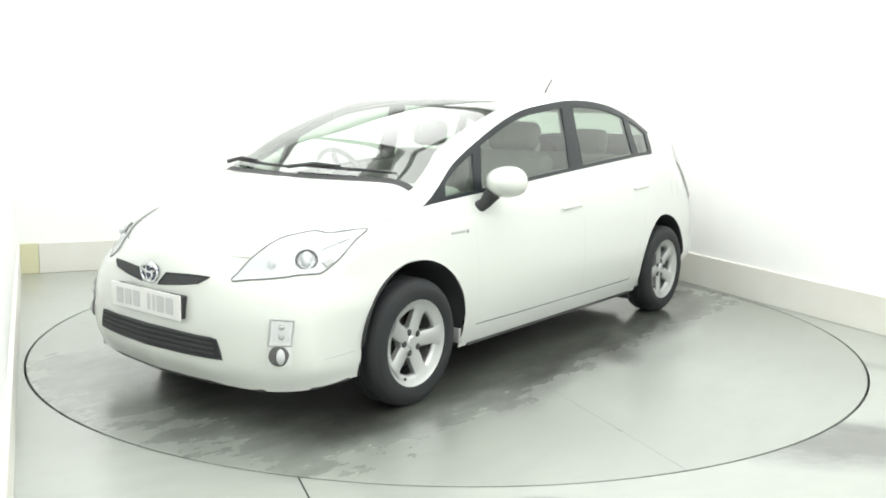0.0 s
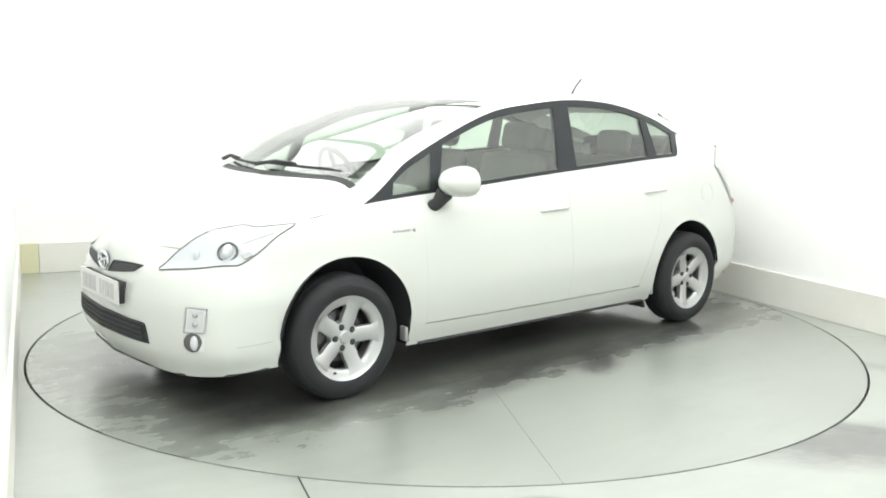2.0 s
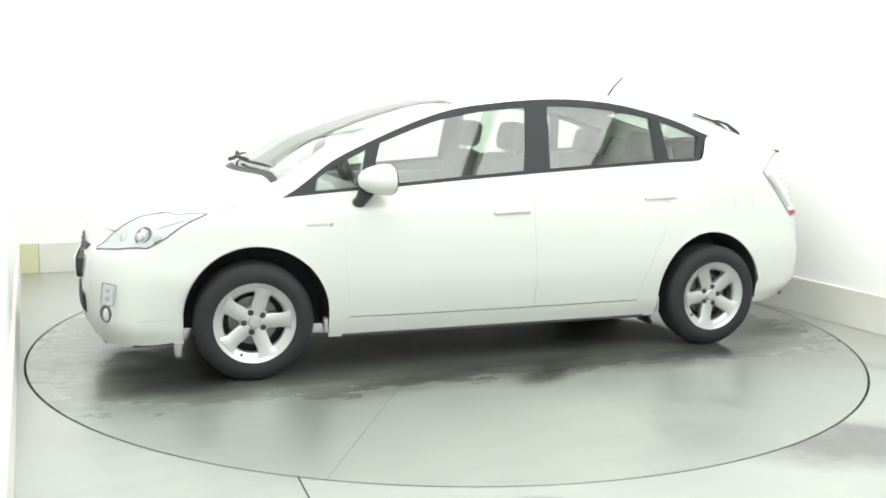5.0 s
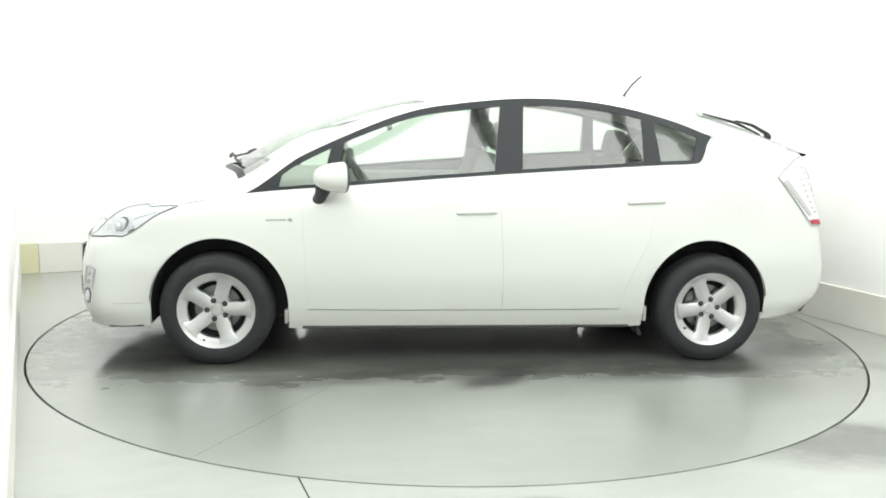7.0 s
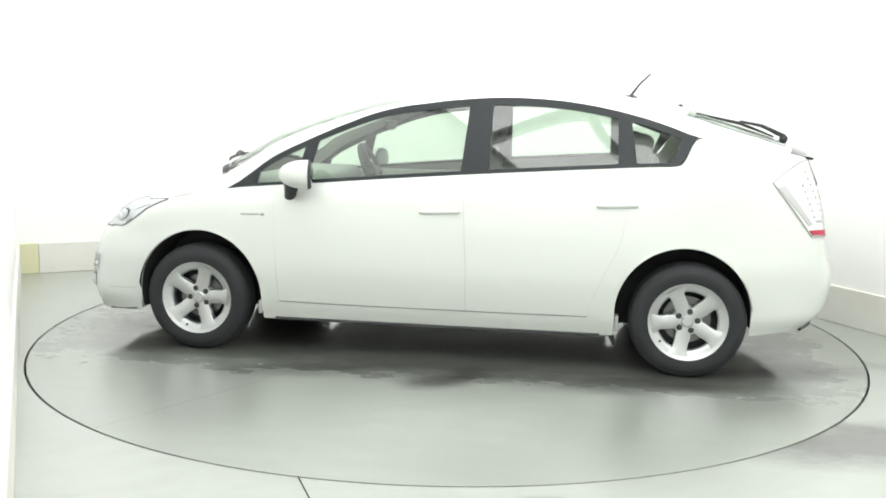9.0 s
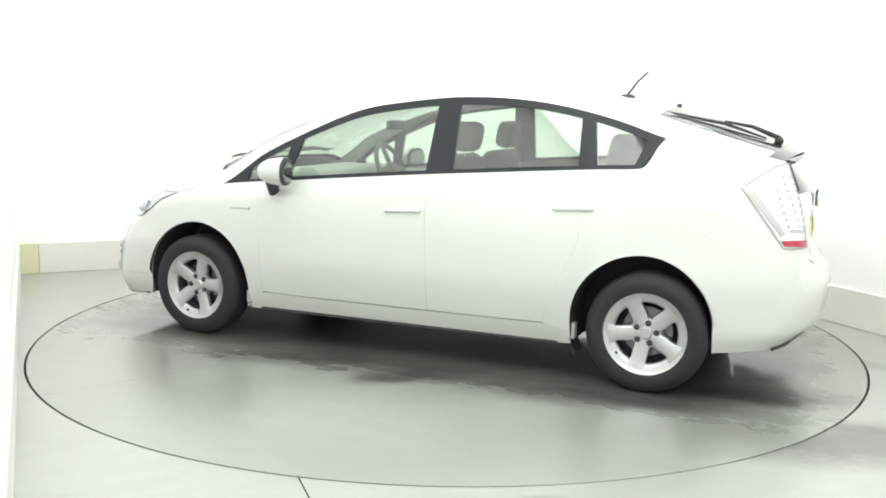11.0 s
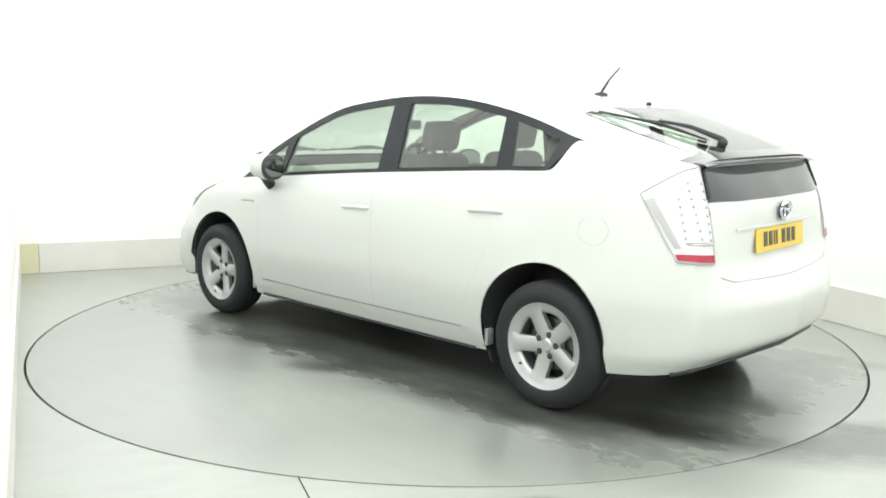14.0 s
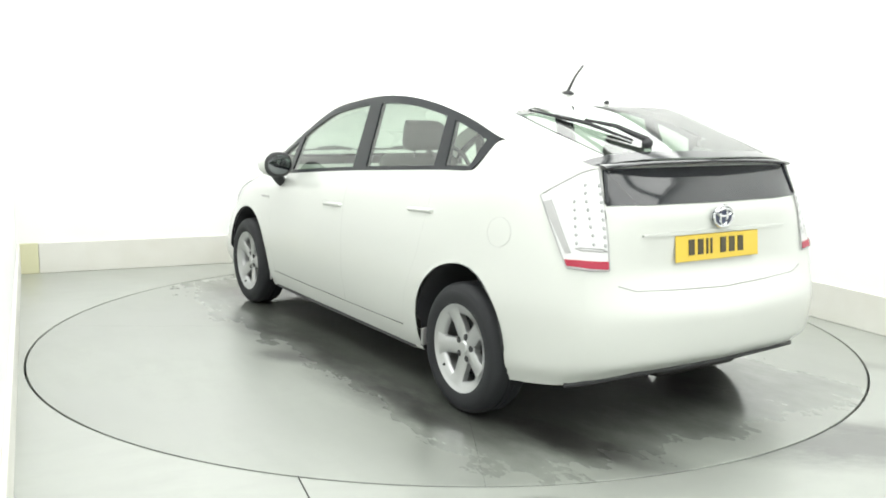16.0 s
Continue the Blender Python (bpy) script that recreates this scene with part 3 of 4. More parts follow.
# ---- wheels ----
def build_wheel(x, side, spoke_turn):
    wheel = new("wheel")
    wheel.parent = car
    wheel.matrix_local = pose(x, side * TRACK, HUB_Z) @ Matrix.Diagonal((1, side, 1, 1))
    R, h = WHEEL_R, 0.0975
    tyre = lathe([(0.196, 0.080), (0.203, 0.088), (0.215, 0.094), (0.240, 0.0985), (0.262, 0.097), (0.266, 0.0945), (0.276, 0.089), (0.278, 0.0885), (0.289, 0.078), (0.297, 0.066), (R, 0.050),
                  (R, 0.02), (R - 0.006, 0.018), (R - 0.006, 0.012), (R, 0.010), (R, -0.010), (R - 0.006, -0.012), (R - 0.006, -0.018), (R, -0.02), (R, -0.05),
                  (0.297, -0.066), (0.289, -0.082), (0.25, -0.0985), (0.19, -0.085)], 72)
    for v in tyre.verts:
        v.co.z = max(v.co.z, DROP - HUB_Z)
    part("tyre", tyre, RUBBER, wheel, "black rubber road tyre")
    ring = lathe([(0.154, 0.050), (0.157, 0.064), (0.166, 0.071), (0.182, 0.077), (0.196, 0.083), (0.204, 0.089), (0.208, 0.088), (0.207, 0.080), (0.192, 0.066), (0.182, 0.045), (0.176, 0.0), (0.18, -0.07)], 72)
    pieces = [ring]
    # five broad tapering spokes with a raised middle
    for k in range(5):
        a = 2 * math.pi * k / 5 + spoke_turn
        rows = []
        for r, w, y in ((0.024, 0.030, 0.056), (0.060, 0.036, 0.056), (0.095, 0.0385, 0.060), (0.130, 0.037, 0.066), (0.147, 0.039, 0.070), (0.160, 0.050, 0.073), (0.180, 0.078, 0.078)):
            row = []
            for q, dy in ((-1, -0.03), (-0.97, -0.004), (-0.7, 0.001), (0, 0.003), (0.7, 0.001), (0.97, -0.004), (1, -0.03)):
                row.append((r * math.cos(a) - q * w * math.sin(a), y + dy, r * math.sin(a) + q * w * math.cos(a)))
            rows.append(row)
        pieces.append(grid_bm(rows))
    hub = lathe([(0.0005, 0.066), (0.026, 0.066), (0.030, 0.061), (0.034, 0.056), (0.060, 0.055), (0.074, 0.052), (0.080, 0.02)], 40)
    pieces.append(hub)
    part("rim", merge(*pieces), ALLOY, wheel, "silver five-spoke alloy rim")
    for k in range(5):
        a = 2 * math.pi * k / 5 + spoke_turn + math.pi / 5
        nut = lathe([(0.0005, 0.060), (0.012, 0.0605), (0.0155, 0.058), (0.0155, 0.040)], 12)
        bmesh.ops.translate(nut, vec=(0.052 * math.cos(a), 0, 0.052 * math.sin(a)), verts=nut.verts)
        part("wheel_nut", nut, MATT, wheel)
    a = radians(-67 if x > 0 else -39)
    part("valve", blob(0.007, (0.174 * math.cos(a), 0.076, 0.174 * math.sin(a)), (1, 1.4, 1), 8), MATT, wheel, "black tyre valve")
    part("brake_disc", lathe([(0.02, 0.01), (0.125, 0.01), (0.125, -0.005), (0.02, -0.005)], 40), STEEL, wheel, "grey steel brake disc")
    part("inner_barrel", lathe([(0.0005, -0.03), (0.172, -0.03), (0.18, -0.08)], 40), LINER, wheel)
    return wheel


for wx in (AXLE, -AXLE):
    for ws in (1, -1):
        build_wheel(wx, ws, radians(34) if wx > 0 else radians(-5.6))


# ---- arch liners, floor pan, cabin ----
def build_inside():
    for xc, ARCH_R, ARCH_Z in ARCHES:
        for side in (1, -1):
            rows = []
            for k in range(25):
                a = math.pi * k / 24
                r = ARCH_R + 0.004
                x, z = xc + r * math.cos(a), ARCH_Z + r * math.sin(a)
                rows.append([(x, side * y, z) for y in (0.848 - 0.006 * math.sin(a) ** 3 - 0.03 * (k in (0, 24)), 0.80, 0.6, 0.5)])
            first, last = rows[0], rows[-1]
            rows = [[(p[0], p[1], 0.235) for p in first]] + rows + [[(p[0], p[1], 0.235 if xc > 0 else 0.285) for p in last]]
            bm = grid_bm(rows)
            ring = [r[3] for r in rows]
            bm2 = from_lists(ring, [tuple(range(len(ring)))])
            part("arch_liner", merge(bm, bm2), LINER, car, "black wheel arch liner")
    outline = [(2.08, y, .24) for y in (-.45, .45)] + [(1.85, .70, .23), (1.73, .5, .23), (.95, .5, .21), (.95, .80, .21), (-.965, .80, .21), (-.97, .5, .21), (-1.72, .5, .25), (-1.8, .74, .28), (-2.03, .45, .32),
               (-2.03, -.45, .32), (-1.8, -.74, .28), (-1.72, -.5, .25), (-.97, -.5, .21), (-.965, -.80, .21), (.95, -.80, .21), (.95, -.5, .21), (1.73, -.5, .23), (1.85, -.70, .23)]
    part("floor_pan", prism(outline, 0.03), LINER, car, "black underbody", smooth=False)
    part("engine_bay", box(0.75, 0.98, 0.40, (1.5, 0, 0.47), 0.03), LINER, car)
    part("boot_floor", box(0.95, 0.98, 0.36, (-1.5, 0, 0.46), 0.03), LINER, car)
    for side in (1, -1):
        part("door_lining", box(1.82, 0.05, 0.70, (0.0, side * 0.715, 0.62), 0.02), TRIM, car, "grey cabin door lining", smooth=False)
        part("boot_lining", box(0.85, 0.04, 0.26, (-1.42, side * 0.60, 0.89), 0.015), TRIM, car, smooth=False)
    part("dashboard", merge(box(0.42, 1.38, 0.20, (0.98, 0, 0.90), 0.06, 3), box(0.25, 1.36, 0.35, (0.88, 0, 0.72), 0.05, 3)), TRIM, car, "grey plastic dashboard")
    part("parcel_shelf", box(0.90, 1.10, 0.03, (-1.46, 0, 1.0), 0.01), LINING, car, smooth=False)
    for side in (1, -1):
        part("pillar_trim", prism([(-1.30, side * .575, 1.02), (-1.82, side * .575, 1.02), (-1.82, side * .575, 1.15), (-1.62, side * .575, 1.19), (-1.42, side * .575, 1.22)], 0.03, (0, -side, 0)), SEAT_CLOTH, car, "dark grey rear pillar trim", smooth=False)
    roof = crown_table(np.linspace(7.7, 12.4, 24), np.linspace(-0.93, 0.93, 17)) - np.array((0, 0, 0.035))
    part("headlining", grid_bm([[tuple(p) for p in row] for row in roof]), LINING, car, "pale grey headlining")
    wheel_ring = [(0.185 * math.cos(2 * math.pi * k / 32), 0.185 * math.sin(2 * math.pi * k / 32), 0) for k in range(32)]
    bm = merge(tube(wheel_ring, 0.016, 8, True), box(0.34, 0.05, 0.03, (0, 0, 0), 0.01), box(0.10, 0.10, 0.05, (0, 0, 0), 0.02), box(0.04, 0.17, 0.025, (0, -0.08, 0), 0.01))
    bmesh.ops.transform(bm, matrix=pose(0.62, -0.36, 0.98) @ Matrix.Rotation(radians(-65), 4, "Y") @ Matrix.Rotation(radians(90), 4, "Z"), verts=bm.verts)
    part("steering_wheel", bm, MATT, car, "dark grey steering wheel")


def build_seat(x, y, width, back_h=0.62, rest=True):
    seat = part("seat", box(0.50, width, 0.16, (x + 0.05, y, 0.50), 0.05, 3), SEAT_CLOTH, car, "dark grey cloth seat")
    tilt = Matrix.Rotation(radians(-18), 4, "Y")
    part("backrest", box(0.14, width, back_h, (x - 0.28, y, 0.84), 0.06, 3, tilt), SEAT_CLOTH, car)
    return seat


def build_headrest(x, y, z):
    part("headrest", box(0.11, 0.25, 0.17, (x, y, z), 0.045, 3, Matrix.Rotation(radians(-12), 4, "Y")), SEAT_CLOTH, car, "dark grey cloth headrest")
    for dy in (-0.06, 0.06):
        part("headrest_post", tube([(x, y + dy, z - 0.16), (x, y + dy, z - 0.05)], 0.007), CHROME, car)


build_inside()
for sy in (0.36, -0.36):
    build_seat(0.18, sy, 0.50)
    build_headrest(-0.22, sy, 1.24)
build_seat(-0.72, 0, 1.22, 0.56)
for sy in (0.36, -0.36):
    build_headrest(-1.10, sy, 1.19)


# ---- fittings that follow the body's surface ----
from mathutils.bvhtree import BVHTree

ALL_V, ALL_F = [], []
for shell_v, shell_f in SHELL:
    off = len(ALL_V)
    ALL_V += shell_v
    ALL_F += [[i + off for i in f] for f in shell_f]
    off = len(ALL_V)
    ALL_V += [Vector((v.x, -v.y, v.z)) for v in shell_v]
    ALL_F += [[i + off for i in f][::-1] for f in shell_f]
SKIN = BVHTree.FromPolygons(ALL_V, ALL_F)


def snap(p, lift):
    place, normal, _, _ = SKIN.find_nearest(Vector(p))
    if normal.dot(Vector((place.x * 0.5, place.y, (place.z - 0.6) * 2))) < 0:
        normal = -normal
    return place + normal * lift


def resample(line, n):
    pts = [Vector(p) for p in line]
    lens = [0.0]
    for a, b in zip(pts, pts[1:]):
        lens.append(lens[-1] + (b - a).length)
    q = np.linspace(0, lens[-1], n)
    return [Vector([np.interp(t, lens, [p[c] for p in pts]) for c in range(3)]) for t in q]


def fitted(upper, lower, n=12, m=6, lift=0.005, bulge=0.0, sink=0.012, back=True):
    """A closed shell lying on the body between two lines: proud by lift, with a soft bulge."""
    a, b = resample(upper, n), resample(lower, n)
    outer, inner = [], []
    for i in range(n):
        ro, ri = [], []
        for j in range(m):
            p = a[i].lerp(b[i], j / (m - 1))
            f = math.sin(math.pi * i / (n - 1)) * math.sin(math.pi * j / (m - 1))
            ro.append(snap(p, lift + bulge * f))
            ri.append(snap(p, -sink))
        outer.append(ro)
        inner.append(ri)
    verts = [p for r in outer for p in r] + [p for r in inner for p in r]
    k = n * m
    faces = []
    for i in range(n - 1):
        for j in range(m - 1):
            q = (i * m + j, (i + 1) * m + j, (i + 1) * m + j + 1, i * m + j + 1)
            faces += [q, tuple(v + k for v in reversed(q))] if back else [q]
    ring = [i * m for i in range(n)] + [(n - 1) * m + j for j in range(1, m)] + [i * m + m - 1 for i in range(n - 2, -1, -1)] + [j for j in range(m - 2, 0, -1)]
    for p, q in zip(ring, ring[1:] + ring[:1]) if back else ():
        faces.append((p, q, q + k, p + k))
    bm = from_lists(verts, faces)
    bmesh.ops.delete(bm, geom=[v for v in bm.verts if not v.link_faces], context="VERTS")
    return bm


def full(line):
    """A line from the middle outwards, carried across to the other side."""
    return [(x, -y, z) for x, y, z in line[:0:-1]] + list(line)


def outline(upper, lower, radius, lift=0.004, n=14):
    a, b = resample(upper, n), resample(lower, n)
    loop = a + [a[-1].lerp(b[-1], k / 4) for k in (1, 2, 3)] + b[::-1] + [b[0].lerp(a[0], k / 4) for k in (1, 2, 3)]
    pts = [snap(p, lift) for p in loop]
    keep = [p for i, p in enumerate(pts) if (p - pts[i - 1]).length > 0.003]
    return tube(keep, radius, 6, True)


def both(make, name, mat, label="", parent=None, smooth=True):
    """The same part on the left and on the right of the car."""
    made = []
    for side in (1, -1):
        bm = make()
        if side < 0:
            bmesh.ops.scale(bm, vec=(1, -1, 1), verts=bm.verts)
            bmesh.ops.reverse_faces(bm, faces=bm.faces)
        ob = part(name, bm, mat, parent[side] if parent else car, label, smooth)
        made.append(sharp(ob, 40))
    return {1: made[0], -1: made[1]}


def nose_details():
    # headlamps
    up = [(2.087, .446, .664), (2.04, .458, .715), (1.984, .468, .752), (1.863, .512, .827), (1.738, .591, .855), (1.712, .640, .842), (1.559, .728, .858)]
    lo = [(2.09, .460, .657), (1.968, .628, .677), (1.844, .735, .694), (1.759, .751, .745), (1.671, .749, .804), (1.566, .734, .850)]
    lamp = both(lambda: fitted(up, lo, 20, 9, 0.003, 0.0), "headlight", REFLECTOR, "clear headlight with silver reflector")
    both(lambda: outline(up, lo, 0.0030, 0.004, 20), "seal", SEAL_GREY, "", lamp)
    both(lambda: fitted(up, lo, 20, 9, 0.006, 0.010, 0, False), "lens", LENS, "clear headlight lens", lamp)

    def projector():
        c = snap((1.860, .662, .740), 0.004)
        return merge(blob(0.040, c, (0.6, 0.6, 1)), blob(0.022, c + Vector((0.022, 0.02, 0)), (0.7, 0.7, 1)))

    def projector_ring():
        c = snap((1.860, .662, .740), 0.008)
        n = Vector((0.62, 0.62, 0.48)).normalized()
        a = n.orthogonal().normalized()
        e = n.cross(a)
        return tube([c + 0.043 * (math.cos(2 * math.pi * k / 24) * a + math.sin(2 * math.pi * k / 24) * e) for k in range(24)], 0.006, 6, True)

    both(projector_ring, "projector_ring", LAMP_DARK, "", lamp)
    both(projector, "projector", REFLECTOR, "chrome headlight projector", lamp)
    both(lambda: blob(0.032, snap((1.955, .55, .715), 0.0), (0.5, 0.6, 1)), "beam_reflector", REFLECTOR, "", lamp)
    both(lambda: fitted([(1.80, .65, .82), (1.66, .70, .84)], [(1.80, .685, .79), (1.67, .73, .825)], 8, 4, 0.010), "indicator", LAMP_WHITE, "", lamp)
    both(lambda: fitted([(1.82, .715, .735), (1.79, .735, .755)], [(1.815, .733, .715), (1.785, .75, .74)], 4, 3, 0.012), "side_marker", LED_GREY, "", lamp)
    # upper grille slots beside the badge
    slot = both(lambda: fitted([(2.166, .105, .661), (2.149, .238, .667), (2.126, .350, .667)], [(2.182, .060, .609), (2.166, .200, .624), (2.148, .300, .638)], 12, 4, 0.003), "upper_grille", MATT, "black upper grille slot")
    both(lambda: outline([(2.166, .105, .661), (2.149, .238, .667), (2.126, .350, .667)], [(2.182, .060, .609), (2.166, .200, .624), (2.148, .300, .638)], 0.004, 0.003, 12), "trim", BLACK, "", slot)
    # badge: a plain ringed oval
    ring = [(2.186, 0.062 * math.cos(a), 0.655 + 0.044 * math.sin(a)) for a in [2 * math.pi * k / 28 for k in range(28)]]
    badge = part("front_badge", prism([(2.172, 0.058 * math.cos(2 * math.pi * k / 28), 0.655 + 0.040 * math.sin(2 * math.pi * k / 28)) for k in range(28)], 0.012, (1, 0, 0)), BADGE_DARK, car, "oval blue and chrome badge", smooth=False)
    part("ring", tube(ring, 0.006, 8, True), CHROME, badge)
    part("inner_oval", tube([(2.187, 0.024 * math.cos(2 * math.pi * k / 20), 0.655 + 0.040 * math.sin(2 * math.pi * k / 20)) for k in range(20)], 0.005, 6, True), CHROME, badge)
    part("upper_oval", tube([(2.187, 0.048 * math.cos(2 * math.pi * k / 20), 0.672 + 0.017 * math.sin(2 * math.pi * k / 20)) for k in range(20)], 0.005, 6, True), CHROME, badge)
    # lower grille with slats, on a dark recess
    up = [(2.20, 0, .424), (2.185, .22, .421), (2.156, .425, .415)]
    lo = [(2.205, 0, .331), (2.185, .22, .331), (2.149, .455, .334)]
    g = part("lower_grille", fitted(full(up), full(lo), 27, 4, 0.003), LINER, car, "black slatted lower grille", smooth=False)
    for k in range(4):
        z = 0.352 + 0.022 * k
        pts = [snap((x, y, z), 0.006) for x, y in ((2.19, 0.0), (2.185, .1), (2.17, .22), (2.155, .33), (2.145, .405 + .004 * (3 - k)))]
        line = [Vector((p.x, -p.y, p.z)) for p in pts[:0:-1]] + pts
        part("slat", tube(line, 0.0055, 6), MATT, g)
    part("grille_edge", outline(full(up), full(lo), 0.004, 0.002, 24), BLACK, g)
    # number plate on its holder
    part("plate_holder", box(0.05, 0.50, 0.10, (2.180, 0, 0.530), 0.006), MATT, car, "black number plate holder")
    pl = part("front_plate", box(0.007, 0.52, 0.111, (2.212, 0, 0.532), 0.002), PLATE_WHITE, car, "white front number plate with pale bars", smooth=False)
    for y, w in ((0.185, .05), (0.12, .05), (0.07, .018), (0.035, .018), (-0.06, .05), (-0.125, .05), (-0.19, .05)):
        part("plate_bar", box(0.003, w, 0.072, (2.2165, y, 0.532)), PLATE_PALE, pl, smooth=False)
    # fog lamps in their bezels
    fu, fl = [(2.056, .655, .521), (1.994, .727, .516)], [(2.072, .653, .325), (2.015, .732, .332)]
    bez = both(lambda: fitted(fu, fl, 6, 8, 0.003), "fog_lamp_bezel", LAMP_WHITE, "pale fog lamp surround")
    both(lambda: outline(fu, [(2.07, .655, .413), (2.011, .730, .415)], 0.0045, 0.005, 6), "edge", LED_GREY, "", bez)
    both(lambda: fitted([(2.05, .665, .508), (2.005, .717, .505)], [(2.06, .665, .428), (2.015, .720, .430)], 5, 4, 0.006), "running_light", REFLECTOR, "silver daytime light", bez)
    for dz in (0.49, 0.45):
        both(lambda: blob(0.013, snap((2.03, .692, dz), 0.006), (1, 1, 1), 10), "bulb", LED_GREY, "", bez)

    def round_lamp(r, lift, depth):
        c = snap((2.046, .693, .370), lift)
        bm = lathe([(0.0005, depth), (r * 0.7, depth), (r, 0), (r * 1.02, -0.02)], 20)
        bmesh.ops.transform(bm, matrix=Matrix.Translation(c) @ Matrix.Rotation(radians(-48), 4, "Z"), verts=bm.verts)
        return bm

    both(lambda: round_lamp(0.043, 0.006, 0.002), "fog_lamp_recess", LAMP_DARK, "", bez)
    both(lambda: blob(0.034, snap((2.040, .698, .368), 0.006), (0.55, 0.55, 1)), "fog_lamp", REFLECTOR, "round silver fog lamp", bez)
    # lower lip
    both(lambda: tube([snap(p, 0.0) for p in ((2.15, .0, .207), (2.12, .34, .207), (2.06, .60, .207), (1.92, .755, .214), (1.74, .795, .224))], 0.006, 6), "front_lip", MATT, "black bumper lip")


def tail_details():
    up = [(-1.935, .585, 1.160), (-1.88, .628, 1.138), (-1.81, .676, 1.09), (-1.746, .719, 1.042)]
    lo = [(-2.057, .609, .766), (-2.025, .693, .770), (-1.952, .746, .774)]
    lamp = both(lambda: fitted(up, lo, 10, 14, 0.006), "tail_light", LAMP_WHITE, "clear tail light with a red foot")
    both(lambda: outline(up, lo, 0.004, 0.006, 12), "seal", LED_GREY, "", lamp)
    red_u = [(-2.050, .613, .802), (-2.012, .694, .804), (-1.937, .743, .804)]
    red_l = [(-2.056, .613, .771), (-2.024, .692, .775), (-1.953, .742, .780)]
    both(lambda: fitted(red_u, red_l, 8, 4, 0.011), "red_lens", LAMP_RED, "red strip at the foot", lamp)
    both(lambda: fitted([(-1.805, .704, 1.026), (-1.770, .718, 1.015)], [(-1.955, .726, .832), (-1.934, .739, .828)], 4, 8, 0.010), "chrome_blade", LED_GREY, "grey lamp edge", lamp)
    for r in range(8):
        for k in range(3):
            z = 0.86 + 0.033 * r
            f = (z - .77) / .38
            x, y = -2.045 + 0.11 * f + 0.035 * k, 0.622 - 0.03 * f + 0.034 * k
            if r > 5 and k == 2:
                continue
            both(lambda: blob(0.0075, snap((x, y, z), 0.003), (1, 1, 1.3), 8), "led_cell", LED_PALE, "", lamp)
    both(lambda: outline([(-2.035, .613, .850), (-1.965, .715, .850)], [(-2.037, .613, .840), (-1.967, .715, .840)], 0.003, 0.007, 6), "divider", LED_GREY, "", lamp)
    # smoked panel under the spoiler
    pu = [(-1.955, 0, 1.160), (-1.953, .32, 1.160), (-1.940, .560, 1.155)]
    pd = [(-2.045, 0, 1.010), (-2.030, .398, 1.010), (-1.985, .585, 1.012)]
    pan = part("lower_rear_window", fitted(full(pu), full(pd), 23, 5, 0.005), SMOKED, car, "smoked upright tailgate glass")
    # spoiler bar
    rows = []
    for k in range(31):
        u = -1 + k / 15
        y = u * 0.578
        xe = -1.950 - 0.048 * (1 - u * u)
        z = 1.188 + 0.012 * (1 - u * u) - 0.012 * abs(u) ** 4
        rows.append([(xe + 0.09, y, z + 0.008), (xe, y, z - 0.002), (xe - 0.022, y, z - 0.008), (xe - 0.025, y, z - 0.012), (xe - 0.018, y, z - 0.017), (xe + 0.03, y, z - 0.024), (xe + 0.06, y, z - 0.040), (xe + 0.09, y, z - 0.040)])
    part("spoiler", grid_bm(rows, close_v=True), SMOKED, car, "black tailgate spoiler")
    both(lambda: fitted([(-1.945, .558, 1.155), (-1.945, .572, 1.155)], [(-1.995, .580, 1.03), (-1.995, .594, 1.03)], 3, 6, 0.012), "panel_end", BLACK, "", None)
    # handle bar and badge above the number plate
    part("plate_light_bar", fitted(full([(-2.075, 0, .905), (-2.07, .25, .902), (-2.05, .44, .898)]), full([(-2.085, 0, .888), (-2.08, .25, .887), (-2.055, .44, .890)]), 23, 4, 0.008), PAINT, car)
    c = snap((-2.08, 0, .957), 0.004)
    b = part("rear_badge", prism([(c.x, 0.056 * math.cos(2 * math.pi * k / 28), .955 + 0.043 * math.sin(2 * math.pi * k / 28)) for k in range(28)], 0.012, (-1, 0, 0.2)), BADGE_DARK, car, "oval dark and chrome badge", smooth=False)
    part("ring", tube([(c.x - 0.013, 0.058 * math.cos(2 * math.pi * k / 28), .957 + 0.045 * math.sin(2 * math.pi * k / 28)) for k in range(28)], 0.006, 8, True), CHROME, b)
    part("inner_oval", tube([(c.x - 0.014, 0.022 * math.cos(2 * math.pi * k / 20), .957 + 0.038 * math.sin(2 * math.pi * k / 20)) for k in range(20)], 0.0055, 6, True), CHROME, b)
    part("upper_oval", tube([(c.x - 0.014, 0.044 * math.cos(2 * math.pi * k / 20), .973 + 0.016 * math.sin(2 * math.pi * k / 20)) for k in range(20)], 0.0055, 6, True), CHROME, b)
    p = snap((-2.1, 0, .828), 0.006)
    tilt = Matrix.Rotation(radians(5), 4, "Y")
    at = Vector((p.x - 0.006, 0, .828))
    pl = part("rear_plate", box(0.007, 0.52, 0.111, at, 0.002, 1, tilt), PLATE_YELLOW, car, "yellow rear number plate with dark bars", smooth=False)
    for y, w in ((0.168, .036), (0.113, .034), (0.072, .012), (0.046, .012), (-0.028, .036), (-0.084, .036), (-0.140, .036)):
        part("plate_bar", box(0.003, w, 0.066, (at.x - 0.0045, y, .832), 0.0005, 1, tilt), PLATE_INK, pl, smooth=False)
    for y in (0.13, -0.13):
        part("dealer_strip", box(0.003, 0.13, 0.012, (at.x - 0.0005, y, .780), 0.0005, 1, tilt), MATT, pl, smooth=False)
